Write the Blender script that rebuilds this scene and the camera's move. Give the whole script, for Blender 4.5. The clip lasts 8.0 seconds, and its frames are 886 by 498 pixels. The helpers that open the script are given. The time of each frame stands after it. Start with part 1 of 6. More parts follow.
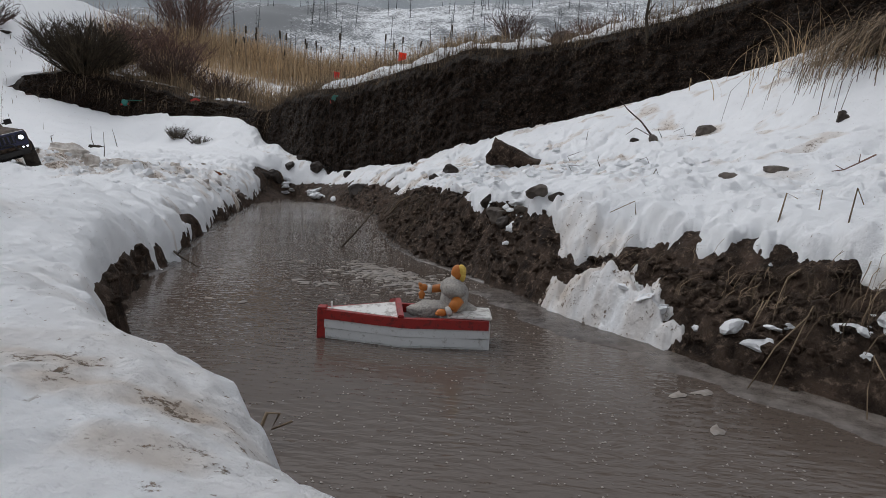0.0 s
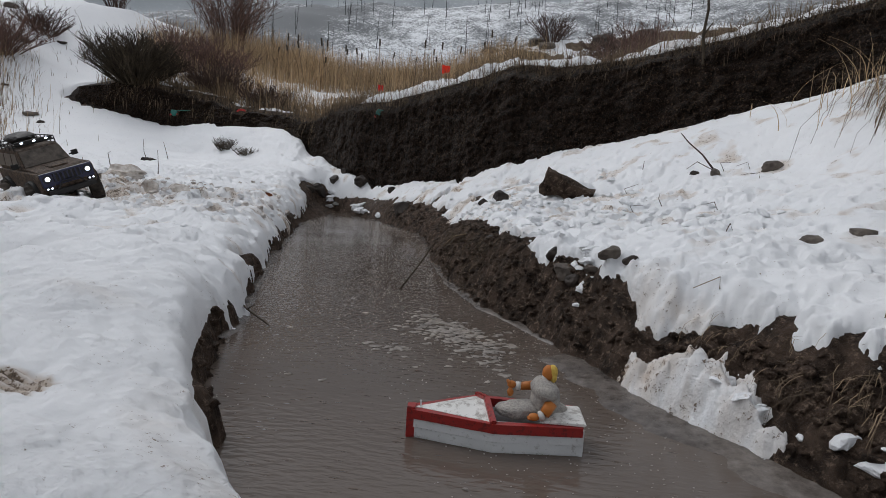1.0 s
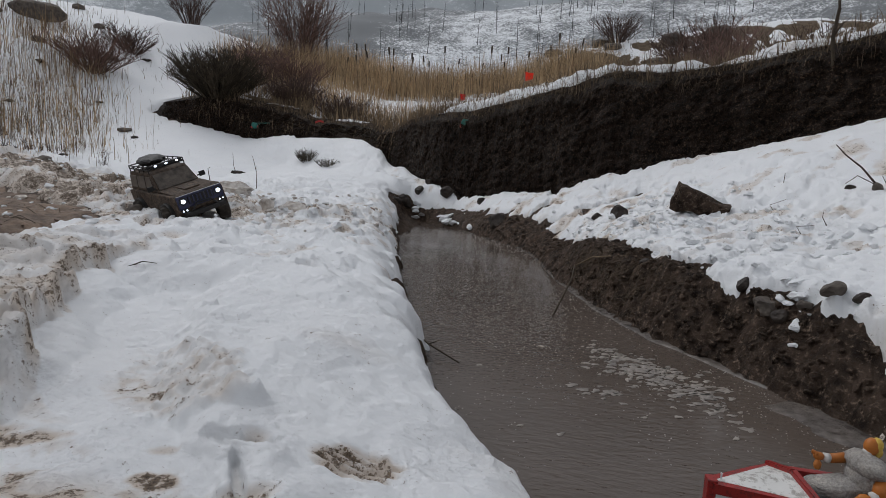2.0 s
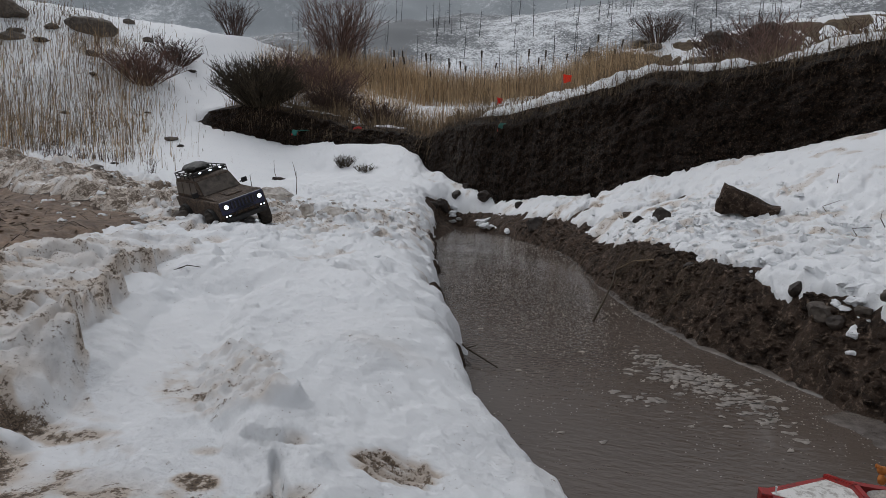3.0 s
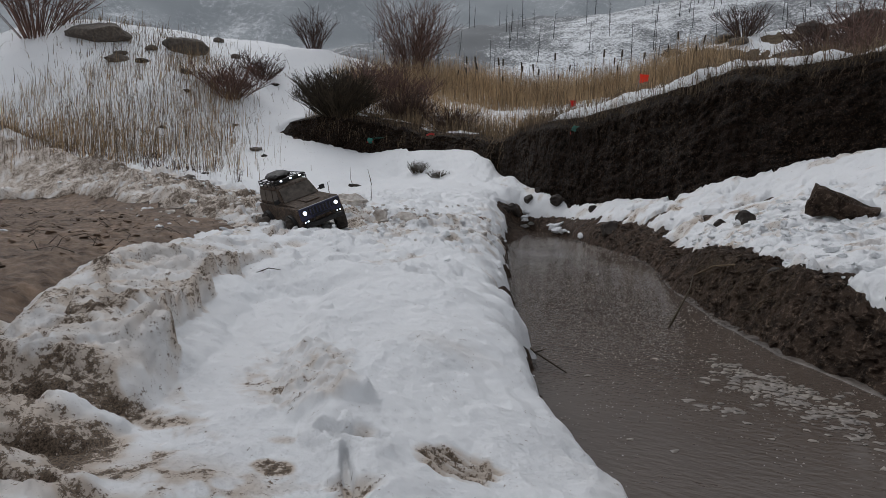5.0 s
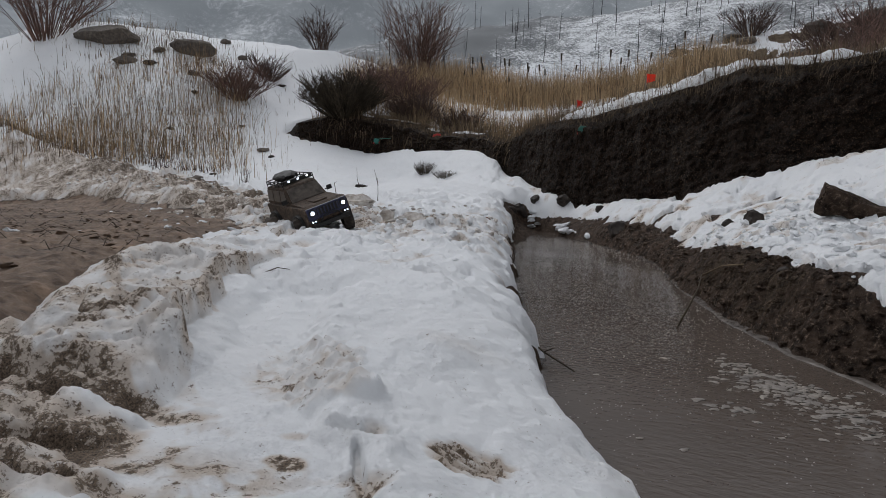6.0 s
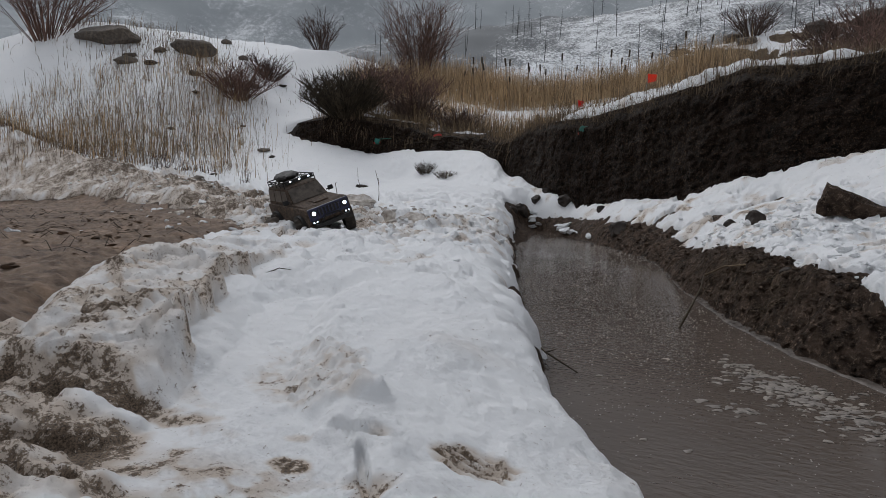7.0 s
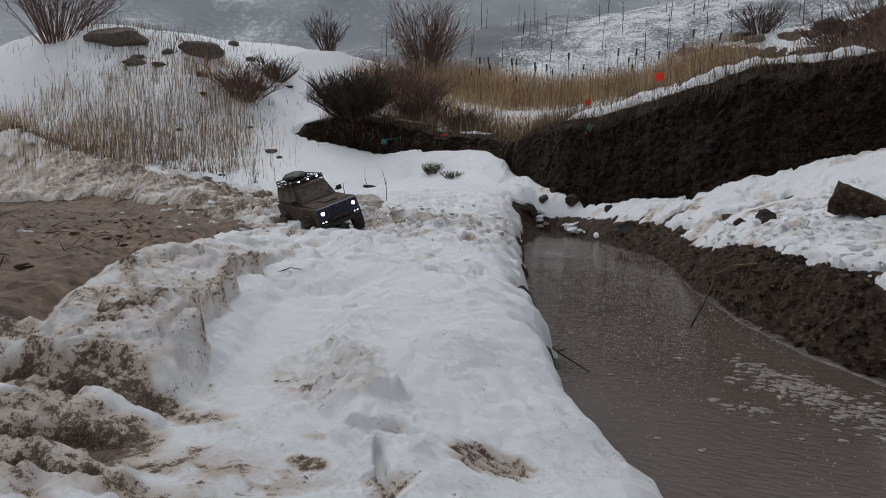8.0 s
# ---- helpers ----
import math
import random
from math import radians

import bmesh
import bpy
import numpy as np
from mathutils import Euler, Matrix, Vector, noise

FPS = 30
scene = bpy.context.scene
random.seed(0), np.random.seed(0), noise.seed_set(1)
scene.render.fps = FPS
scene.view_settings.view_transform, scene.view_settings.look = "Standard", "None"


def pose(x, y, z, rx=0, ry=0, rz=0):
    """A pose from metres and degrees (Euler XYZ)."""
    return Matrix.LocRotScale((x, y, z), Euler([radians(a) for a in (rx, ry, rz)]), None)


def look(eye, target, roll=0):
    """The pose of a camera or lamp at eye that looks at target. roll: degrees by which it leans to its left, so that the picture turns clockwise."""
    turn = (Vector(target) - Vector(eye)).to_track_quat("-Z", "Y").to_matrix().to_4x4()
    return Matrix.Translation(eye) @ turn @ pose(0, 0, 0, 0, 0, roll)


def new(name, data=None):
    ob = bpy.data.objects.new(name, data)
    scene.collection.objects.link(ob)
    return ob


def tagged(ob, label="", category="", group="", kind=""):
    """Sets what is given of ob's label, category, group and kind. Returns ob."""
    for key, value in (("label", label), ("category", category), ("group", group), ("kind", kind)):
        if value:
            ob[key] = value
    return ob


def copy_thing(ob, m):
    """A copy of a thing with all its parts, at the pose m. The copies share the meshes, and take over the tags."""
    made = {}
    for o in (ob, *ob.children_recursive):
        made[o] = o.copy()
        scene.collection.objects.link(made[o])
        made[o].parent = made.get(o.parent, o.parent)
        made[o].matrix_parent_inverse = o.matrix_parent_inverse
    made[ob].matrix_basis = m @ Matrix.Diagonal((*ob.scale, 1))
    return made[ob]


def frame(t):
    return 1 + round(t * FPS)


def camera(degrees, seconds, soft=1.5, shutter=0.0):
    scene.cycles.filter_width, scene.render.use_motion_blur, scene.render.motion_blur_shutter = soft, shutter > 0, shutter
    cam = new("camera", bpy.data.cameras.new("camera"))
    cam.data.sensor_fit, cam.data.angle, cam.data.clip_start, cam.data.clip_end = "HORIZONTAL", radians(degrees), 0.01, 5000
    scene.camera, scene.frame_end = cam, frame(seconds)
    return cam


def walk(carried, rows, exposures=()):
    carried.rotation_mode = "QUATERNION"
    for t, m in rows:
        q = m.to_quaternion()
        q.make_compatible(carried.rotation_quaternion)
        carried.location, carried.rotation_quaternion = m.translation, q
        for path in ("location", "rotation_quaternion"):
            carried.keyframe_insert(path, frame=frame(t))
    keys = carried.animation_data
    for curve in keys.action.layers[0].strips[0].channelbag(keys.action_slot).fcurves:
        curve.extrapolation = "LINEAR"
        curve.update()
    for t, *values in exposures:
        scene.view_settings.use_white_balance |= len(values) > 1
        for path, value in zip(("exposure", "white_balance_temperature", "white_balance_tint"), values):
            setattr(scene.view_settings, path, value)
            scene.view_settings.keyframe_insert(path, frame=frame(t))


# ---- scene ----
cam = camera(75.3, 8.0, 0.65)
PATH = [
    (0, (0.048, 0.036, 0.224), (0.018, 2.022, -0.014), 3.3),
    (0.5, (0.048, 0.036, 0.224), (-0.016, 2.019, -0.023), 3.9),
    (0.6, (0.048, 0.032, 0.226), (-0.03, 2.015, -0.022), 4.0),
    (0.7, (0.046, 0.032, 0.228), (-0.046, 2.014, -0.021), 4.0),
    (0.8, (0.031, 0.028, 0.265), (-0.079, 2.008, 0.011), 3.9),
    (1, (-0.041, 0.062, 0.353), (-0.185, 2.041, 0.104), 3.6),
    (1.2, (-0.146, 0.089, 0.388), (-0.325, 2.065, 0.136), 3.5),
    (1.5, (-0.263, 0.112, 0.39), (-0.497, 2.083, 0.14), 3.2),
    (1.7, (-0.312, 0.105, 0.393), (-0.582, 2.071, 0.142), 3.0),
    (2, (-0.357, 0.092, 0.394), (-0.675, 2.051, 0.146), 2.8),
    (2.2, (-0.374, 0.09, 0.392), (-0.723, 2.044, 0.15), 2.6),
    (3.5, (-0.354, 0.105, 0.39), (-0.834, 2.031, 0.151), 2.2),
    (4, (-0.357, 0.092, 0.391), (-0.874, 2.009, 0.153), 2.1),
    (4.5, (-0.349, 0.092, 0.392), (-0.966, 1.981, 0.161), 1.7),
    (5, (-0.346, 0.087, 0.39), (-1.035, 1.951, 0.162), 1.4),
    (6.5, (-0.352, 0.082, 0.387), (-1.061, 1.938, 0.161), 1.3),
    (7, (-0.354, 0.083, 0.388), (-1.064, 1.939, 0.162), 1.3),
    (7.5, (-0.357, 0.083, 0.387), (-1.081, 1.934, 0.162), 1.2),
    (8, (-0.363, 0.078, 0.386), (-1.093, 1.926, 0.16), 1.1),
]
walk(cam, [(t, look(eye, target, roll)) for t, eye, target, roll in PATH], [(0.0, -0.24, 6200, 11), (0.7, -0.24, 6200, 11), (1.5, -0.34, 6200, 11), (3.5, -0.48, 6200, 11), (8.0, -0.48, 6200, 11)])

# ---- light ----
SUN_EL, SUN_AZ = radians(50), radians(-58)
world = bpy.data.worlds.new("overcast_sky")
scene.world = world
world.use_nodes = True
wn, wl = world.node_tree.nodes, world.node_tree.links
sky = wn.new("ShaderNodeTexSky")
sky.sky_type, sky.sun_disc = "NISHITA", False
sky.sun_elevation, sky.sun_rotation = SUN_EL, SUN_AZ
sky.air_density, sky.dust_density, sky.ozone_density = 1.0, 6.0, 1.0
grey = wn.new("ShaderNodeHueSaturation")
grey.inputs["Saturation"].default_value = 0.22
wl.new(sky.outputs[0], grey.inputs["Color"])
cloud = wn.new("ShaderNodeGamma")
cloud.inputs["Gamma"].default_value = 0.5
wl.new(grey.outputs[0], cloud.inputs["Color"])
wl.new(cloud.outputs[0], wn["Background"].inputs[0])
wn["Background"].inputs[1].default_value = 0.33
sun_data = bpy.data.lights.new("sun", "SUN")
sun_data.energy, sun_data.angle, sun_data.color = 0.75, radians(36), (1.0, 0.98, 0.95)
sun = new("sun", sun_data)
sun.matrix_world = look((0, 0, 50), (50 * math.sin(SUN_AZ) * -1, 50 * -math.cos(SUN_AZ), 50 - 50 * math.tan(SUN_EL)))


# ---- materials ----
def mat(name):
    m = bpy.data.materials.new(name)
    m.use_nodes = True
    return m, m.node_tree.nodes, m.node_tree.links, m.node_tree.nodes["Principled BSDF"]


def noise_tex(n, l, scale, detail=6, rough=0.6, coords=None, kind="ShaderNodeTexNoise"):
    t = n.new(kind)
    t.inputs["Scale"].default_value = scale
    if kind == "ShaderNodeTexNoise":
        t.inputs["Detail"].default_value, t.inputs["Roughness"].default_value = detail, rough
    if coords is not None:
        l.new(coords, t.inputs["Vector"])
    return t


def ramp(n, l, source, stops):
    r = n.new("ShaderNodeValToRGB")
    e = r.color_ramp.elements
    while len(e) < len(stops):
        e.new(0.5)
    for el, (pos, col) in zip(e, stops):
        el.position, el.color = pos, (*col, 1)
    l.new(source, r.inputs[0])
    return r


def mix(n, l, fac, a, b):
    m = n.new("ShaderNodeMix")
    m.data_type = "RGBA"
    for sock, v in ((m.inputs[0], fac), (m.inputs[6], a), (m.inputs[7], b)):
        if isinstance(v, (int, float)):
            sock.default_value = v
        elif isinstance(v, tuple):
            sock.default_value = (*v, 1)
        else:
            l.new(v, sock)
    return m.outputs[2]


def bump(n, l, b, height, strength, distance, chain=None):
    k = n.new("ShaderNodeBump")
    k.inputs["Strength"].default_value, k.inputs["Distance"].default_value = strength, distance
    l.new(height, k.inputs["Height"])
    if chain is not None:
        l.new(chain, k.inputs["Normal"])
    l.new(k.outputs[0], b.inputs["Normal"])
    return k.outputs[0]


def rough_mat(name, dark, light, scale, roughness=0.8, bump_d=0.004, bump_s=0.5, metal=0.0, coarse=0.15, vary=0.0):
    """A matt natural surface: two scales of mottling, and grain."""
    m, n, l, b = mat(name)
    co = n.new("ShaderNodeTexCoord").outputs["Object"]
    fine, big = noise_tex(n, l, scale, 8, 0.65, co), noise_tex(n, l, scale * coarse, 4, 0.5, co)
    col = mix(n, l, ramp(n, l, fine.outputs[0], [(0.3, (0, 0, 0)), (0.7, (1, 1, 1))]).outputs[0], dark, light)
    shade = ramp(n, l, big.outputs[0], [(0.3, (0.72, 0.72, 0.74)), (0.7, (1.15, 1.12, 1.08))])
    mul = n.new("ShaderNodeMix")
    mul.data_type, mul.blend_type = "RGBA", "MULTIPLY"
    mul.inputs[0].default_value = 1.0
    l.new(col, mul.inputs[6]), l.new(shade.outputs[0], mul.inputs[7])
    out = mul.outputs[2]
    if vary:
        info = n.new("ShaderNodeNewGeometry")
        hs = n.new("ShaderNodeHueSaturation")
        mr = n.new("ShaderNodeMapRange")
        mr.inputs[3].default_value, mr.inputs[4].default_value = 1 - vary, 1 + vary
        l.new(info.outputs["Random Per Island"], mr.inputs[0])
        l.new(mr.outputs[0], hs.inputs["Value"]), l.new(out, hs.inputs["Color"])
        out = hs.outputs[0]
    l.new(out, b.inputs["Base Color"])
    b.inputs["Specular IOR Level"].default_value = 0.25
    b.inputs["Roughness"].default_value, b.inputs["Metallic"].default_value = roughness, metal
    if bump_s:
        bump(n, l, b, fine.outputs[0], bump_s, bump_d)
    return m


def snow_mat():
    """White melting snow; an attribute holds mud splashed and trodden in, plus shade painted in hollows."""
    m, n, l, b = mat("snow")
    co = n.new("ShaderNodeTexCoord").outputs["Object"]
    mid, fine, grain = noise_tex(n, l, 34, 5, 0.55, co), noise_tex(n, l, 120, 5, 0.65, co), noise_tex(n, l, 420, 4, 0.7, co)
    big = noise_tex(n, l, 4.5, 5, 0.6, co)
    white = mix(n, l, big.outputs[0], (0.815, 0.835, 0.855), (0.895, 0.90, 0.905))
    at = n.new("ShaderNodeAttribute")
    at.attribute_name = "mud_and_shade"

    def times_add(source, k, more):
        q = n.new("ShaderNodeMath")
        q.operation = "MULTIPLY_ADD"
        l.new(source, q.inputs[0])
        q.inputs[1].default_value = k
        if isinstance(more, float):
            q.inputs[2].default_value = more
        else:
            l.new(more, q.inputs[2])
        return q.outputs[0]
    level = times_add(mid.outputs[0], 0.95, -1.78)
    level = times_add(fine.outputs[0], 1.60, level)
    level = times_add(grain.outputs[0], 1.10, level)
    level = times_add(at.outputs["Fac"], 1.0, level)
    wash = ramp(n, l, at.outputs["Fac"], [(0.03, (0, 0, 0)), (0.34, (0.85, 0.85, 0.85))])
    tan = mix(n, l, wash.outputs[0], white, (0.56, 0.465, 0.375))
    dirt_and_shade = ramp(n, l, level, [(0.40, (0, 0, 0)), (0.56, (1, 1, 1))])
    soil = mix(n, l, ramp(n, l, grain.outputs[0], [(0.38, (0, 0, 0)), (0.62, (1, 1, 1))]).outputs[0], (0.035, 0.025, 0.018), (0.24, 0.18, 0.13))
    col = mix(n, l, dirt_and_shade.outputs[0], tan, soil)
    speck = ramp(n, l, noise_tex(n, l, 170, 3, 0.6, co).outputs[0], [(0.70, (0, 0, 0)), (0.75, (1, 1, 1))])
    sp = n.new("ShaderNodeMath")
    sp.operation = "MULTIPLY"
    l.new(speck.outputs[0], sp.inputs[0]), l.new(big.outputs[0], sp.inputs[1])
    col = mix(n, l, sp.outputs[0], col, (0.26, 0.21, 0.17))
    l.new(col, b.inputs["Base Color"])
    b.inputs["Roughness"].default_value = 0.65
    b.inputs["Specular IOR Level"].default_value = 0.18
    crust = noise_tex(n, l, 60, 9, 0.74, co)
    k = bump(n, l, b, crust.outputs[0], 0.7, 0.009)
    k = bump(n, l, b, grain.outputs[0], 0.55, 0.0018, k)
    warp = n.new("ShaderNodeVectorMath")
    warp.operation = "MULTIPLY_ADD"
    warp.inputs[1].default_value = (0.018, 0.018, 0.018)
    l.new(fine.outputs["Color"], warp.inputs[0]), l.new(co, warp.inputs[2])
    pebbles = noise_tex(n, l, 130, coords=warp.outputs[0], kind="ShaderNodeTexVoronoi")
    where = ramp(n, l, noise_tex(n, l, 7, 4, 0.6, co).outputs[0], [(0.46, (0, 0, 0)), (0.64, (1, 1, 1))])
    grit = n.new("ShaderNodeMath")
    grit.operation = "MULTIPLY"
    l.new(pebbles.outputs["Distance"], grit.inputs[0]), l.new(where.outputs[0], grit.inputs[1])
    kb = n.new("ShaderNodeBump")
    kb.invert = True
    kb.inputs["Strength"].default_value, kb.inputs["Distance"].default_value = 0.45, 0.005
    l.new(grit.outputs[0], kb.inputs["Height"]), l.new(k, kb.inputs["Normal"])
    l.new(kb.outputs[0], b.inputs["Normal"])
    return m


def soil_mat(name, dark, mid_c, crumb):
    """Wet dark loam with clods and paler dry crumbs."""
    m, n, l, b = mat(name)
    co = n.new("ShaderNodeTexCoord").outputs["Object"]
    fine, mid, big = noise_tex(n, l, 75, 9, 0.78, co), noise_tex(n, l, 24, 8, 0.65, co), noise_tex(n, l, 1.6, 4, 0.5, co)
    clod = noise_tex(n, l, 55, coords=co, kind="ShaderNodeTexVoronoi")
    c1 = mix(n, l, ramp(n, l, mid.outputs[0], [(0.35, (0, 0, 0)), (0.68, (1, 1, 1))]).outputs[0], dark, mid_c)
    c2 = mix(n, l, ramp(n, l, fine.outputs[0], [(0.53, (0, 0, 0)), (0.66, (1, 1, 1))]).outputs[0], c1, crumb)
    c3 = mix(n, l, ramp(n, l, big.outputs[0], [(0.45, (0, 0, 0)), (0.75, (0.8, 0.8, 0.8))]).outputs[0], c2, c1)
    l.new(c3, b.inputs["Base Color"])
    l.new(ramp(n, l, big.outputs[0], [(0.3, (0.5, 0.5, 0.5)), (0.7, (0.85, 0.85, 0.85))]).outputs[0], b.inputs["Roughness"])
    b.inputs["Specular IOR Level"].default_value = 0.12
    k = bump(n, l, b, clod.outputs["Distance"], 0.6, 0.010)
    k = bump(n, l, b, mid.outputs[0], 1.0, 0.040, k)
    bump(n, l, b, fine.outputs[0], 0.9, 0.010, k)
    return m


def water_mat():
    """Muddy, opaque, rippled by wind and pocked by sleet."""
    m, n, l, b = mat("muddy_water")
    co = n.new("ShaderNodeTexCoord").outputs["Object"]
    big = noise_tex(n, l, 2.2, 3, 0.5, co)
    col = mix(n, l, big.outputs[0], (0.080, 0.063, 0.051), (0.128, 0.102, 0.085))
    l.new(col, b.inputs["Base Color"])
    b.inputs["Roughness"].default_value, b.inputs["IOR"].default_value = 0.04, 1.40
    mp = n.new("ShaderNodeMapping")
    mp.inputs["Rotation"].default_value = (0, 0, radians(14))
    mp.inputs["Scale"].default_value = (0.42, 1.0, 1.0)
    l.new(co, mp.inputs[0])
    wave = noise_tex(n, l, 105, 2, 0.5, mp.outputs[0])
    slow = noise_tex(n, l, 14, 3, 0.5, mp.outputs[0])
    drop = noise_tex(n, l, 62, coords=mp.outputs[0], kind="ShaderNodeTexVoronoi")
    dimple = ramp(n, l, drop.outputs["Distance"], [(0.0, (0, 0, 0)), (0.22, (1, 1, 1))])
    calm = ramp(n, l, noise_tex(n, l, 1.7, 2, 0.5, mp.outputs[0]).outputs[0], [(0.36, (0.4, 0.4, 0.4)), (0.62, (1, 1, 1))])
    hm = n.new("ShaderNodeMath")
    hm.operation = "MULTIPLY"
    l.new(wave.outputs[0], hm.inputs[0]), l.new(calm.outputs[0], hm.inputs[1])
    k = bump(n, l, b, hm.outputs[0], 0.5, 0.0034)
    k = bump(n, l, b, slow.outputs[0], 0.10, 0.006, k)
    bump(n, l, b, dimple.outputs[0], 0.40, 0.0022, k)
    return m


def hill_mat(name, bare):
    """A far slope: snow with brush and rock showing through."""
    m, n, l, b = mat(name)
    co = n.new("ShaderNodeTexCoord").outputs["Object"]
    mp = n.new("ShaderNodeMapping")
    mp.inputs["Scale"].default_value = (1, 1, 0.6)
    l.new(co, mp.inputs[0])
    fine, mid, big = (noise_tex(n, l, s, 7, r, mp.outputs[0]) for s, r in ((1.3, 0.82), (0.13, 0.7), (0.014, 0.5)))
    m1 = n.new("ShaderNodeMath")
    m1.operation = "MULTIPLY_ADD"
    l.new(fine.outputs[0], m1.inputs[0])
    m1.inputs[1].default_value = 1.15
    half = n.new("ShaderNodeMath")
    half.operation = "MULTIPLY"
    half.inputs[1].default_value = 0.7
    l.new(mid.outputs[0], half.inputs[0]), l.new(half.outputs[0], m1.inputs[2])
    m2 = n.new("ShaderNodeMath")
    m2.operation = "MULTIPLY_ADD"
    l.new(big.outputs[0], m2.inputs[0])
    m2.inputs[1].default_value = 0.7
    l.new(m1.outputs[0], m2.inputs[2])
    at = n.new("ShaderNodeAttribute")
    at.attribute_name = "brush"
    m3 = n.new("ShaderNodeMath")
    m3.operation = "ADD"
    l.new(m2.outputs[0], m3.inputs[0]), l.new(at.outputs["Fac"], m3.inputs[1])
    mask = ramp(n, l, m3.outputs[0], [(0.55, (0, 0, 0)), (0.80, (1, 1, 1))])
    mask.color_ramp.elements[0].position, mask.color_ramp.elements[1].position = 0.575, 0.66
    sc = n.new("ShaderNodeMath")
    sc.operation = "MULTIPLY"
    sc.inputs[1].default_value = 0.5
    l.new(m3.outputs[0], sc.inputs[0]), l.new(sc.outputs[0], mask.inputs[0])
    l.new(mix(n, l, mask.outputs[0], (0.88, 0.90, 0.92), bare), b.inputs["Base Color"])
    b.inputs["Roughness"].default_value = 0.9
    return m


def paint_mat(name, colour, worn, roughness=0.35, scale=60, amount=0.62, bump_d=0.0012):
    """Brushed-on paint, worn through in places."""
    m, n, l, b = mat(name)
    co = n.new("ShaderNodeTexCoord").outputs["Object"]
    t, t2 = noise_tex(n, l, scale, 7, 0.7, co), noise_tex(n, l, scale * 0.2, 4, 0.6, co)
    c = mix(n, l, t2.outputs[0], tuple(v * 0.82 for v in colour), tuple(min(1, v * 1.1) for v in colour))
    l.new(mix(n, l, ramp(n, l, t.outputs[0], [(amount, (0, 0, 0)), (amount + 0.1, (1, 1, 1))]).outputs[0], c, worn), b.inputs["Base Color"])
    b.inputs["Roughness"].default_value = roughness
    bump(n, l, b, t2.outputs[0], 0.5, bump_d)
    return m


def lamp_mat(name, colour, strength):
    m, n, l, b = mat(name)
    b.inputs["Base Color"].default_value = (*colour, 1)
    b.inputs["Emission Color"].default_value = (*colour, 1)
    b.inputs["Emission Strength"].default_value = strength
    return m


# the mountain's paler, bluer bare tone has distance haze painted into it
SNOW, WATER, HILL, MOUNTAIN = snow_mat(), water_mat(), hill_mat("far_slope", (0.19, 0.20, 0.207)), hill_mat("mountainside_with_painted_haze", (0.37, 0.40, 0.42))
SOIL = soil_mat("wet_loam", (0.0028, 0.0018, 0.0012), (0.030, 0.019, 0.0130), (0.190, 0.125, 0.083))
BANK_MUD = soil_mat("wet_bank_mud", (0.018, 0.012, 0.0085), (0.125, 0.086, 0.063), (0.34, 0.25, 0.185))
ROCK = rough_mat("brown_grey_rock", (0.055, 0.046, 0.040), (0.19, 0.165, 0.14), 22, 0.75, 0.006, 0.6)
DARK_ROCK = rough_mat("dark_wet_rock", (0.018, 0.014, 0.012), (0.06, 0.047, 0.038), 25, 0.6, 0.006, 0.6)
MUD = rough_mat("churned_mud", (0.070, 0.046, 0.031), (0.30, 0.215, 0.155), 24, 0.68, 0.02, 0.9)
TURF = rough_mat("dead_turf", (0.045, 0.032, 0.021), (0.20, 0.15, 0.095), 14, 0.9, 0.02, 0.8)
STRAW = rough_mat("dry_reed", (0.32, 0.215, 0.115), (0.66, 0.50, 0.31), 3, 0.8, 0, 0, vary=0.35)
HAY = rough_mat("dead_grass", (0.11, 0.078, 0.05), (0.31, 0.235, 0.155), 6, 0.85, 0, 0, vary=0.45)
ROOTS = rough_mat("dark_root_grass", (0.035, 0.025, 0.016), (0.13, 0.095, 0.062), 6, 0.9, 0, 0, vary=0.5)
TWIG = rough_mat("bare_twig", (0.045, 0.03, 0.025), (0.13, 0.085, 0.07), 20, 0.8, 0, 0, vary=0.3)
WILLOW = rough_mat("reddish_willow_stem", (0.09, 0.056, 0.046), (0.24, 0.15, 0.12), 8, 0.75, 0, 0, vary=0.3)
SAGE = rough_mat("dark_sage_twig", (0.028, 0.022, 0.016), (0.10, 0.08, 0.055), 12, 0.85, 0, 0, vary=0.4)
CHAR = rough_mat("charred_trunk", (0.05, 0.05, 0.05), (0.12, 0.12, 0.12), 2, 0.9, 0, 0)
FOAM = rough_mat("slush_foam", (0.20, 0.175, 0.15), (0.38, 0.35, 0.32), 80, 0.5, 0.001, 0.4)
ICE = rough_mat("grey_slush_ice", (0.06, 0.05, 0.043), (0.19, 0.17, 0.155), 45, 0.18, 0.004, 0.5)
BOAT_WHITE = paint_mat("white_boat_paint", (0.66, 0.67, 0.67), (0.40, 0.40, 0.38), .35, 110, .56, .004)
BOAT_RED = paint_mat("red_boat_paint", (0.30, 0.020, 0.017), (0.13, 0.016, 0.015), .35, 120, .52, .004)
DECK = paint_mat("worn_white_deck", (0.70, 0.69, 0.66), (0.36, 0.34, 0.31), 0.5, 90, 0.5)


# ---- shape of the land ----
GRADS = {}


def gradients(seed):
    """A 256 by 256 table of unit vectors for one seed, as one flat array each."""
    if seed not in GRADS:
        a = np.random.default_rng(1000 + seed).random(65536) * 2 * np.pi
        GRADS[seed] = np.cos(a), np.sin(a)
    return GRADS[seed]


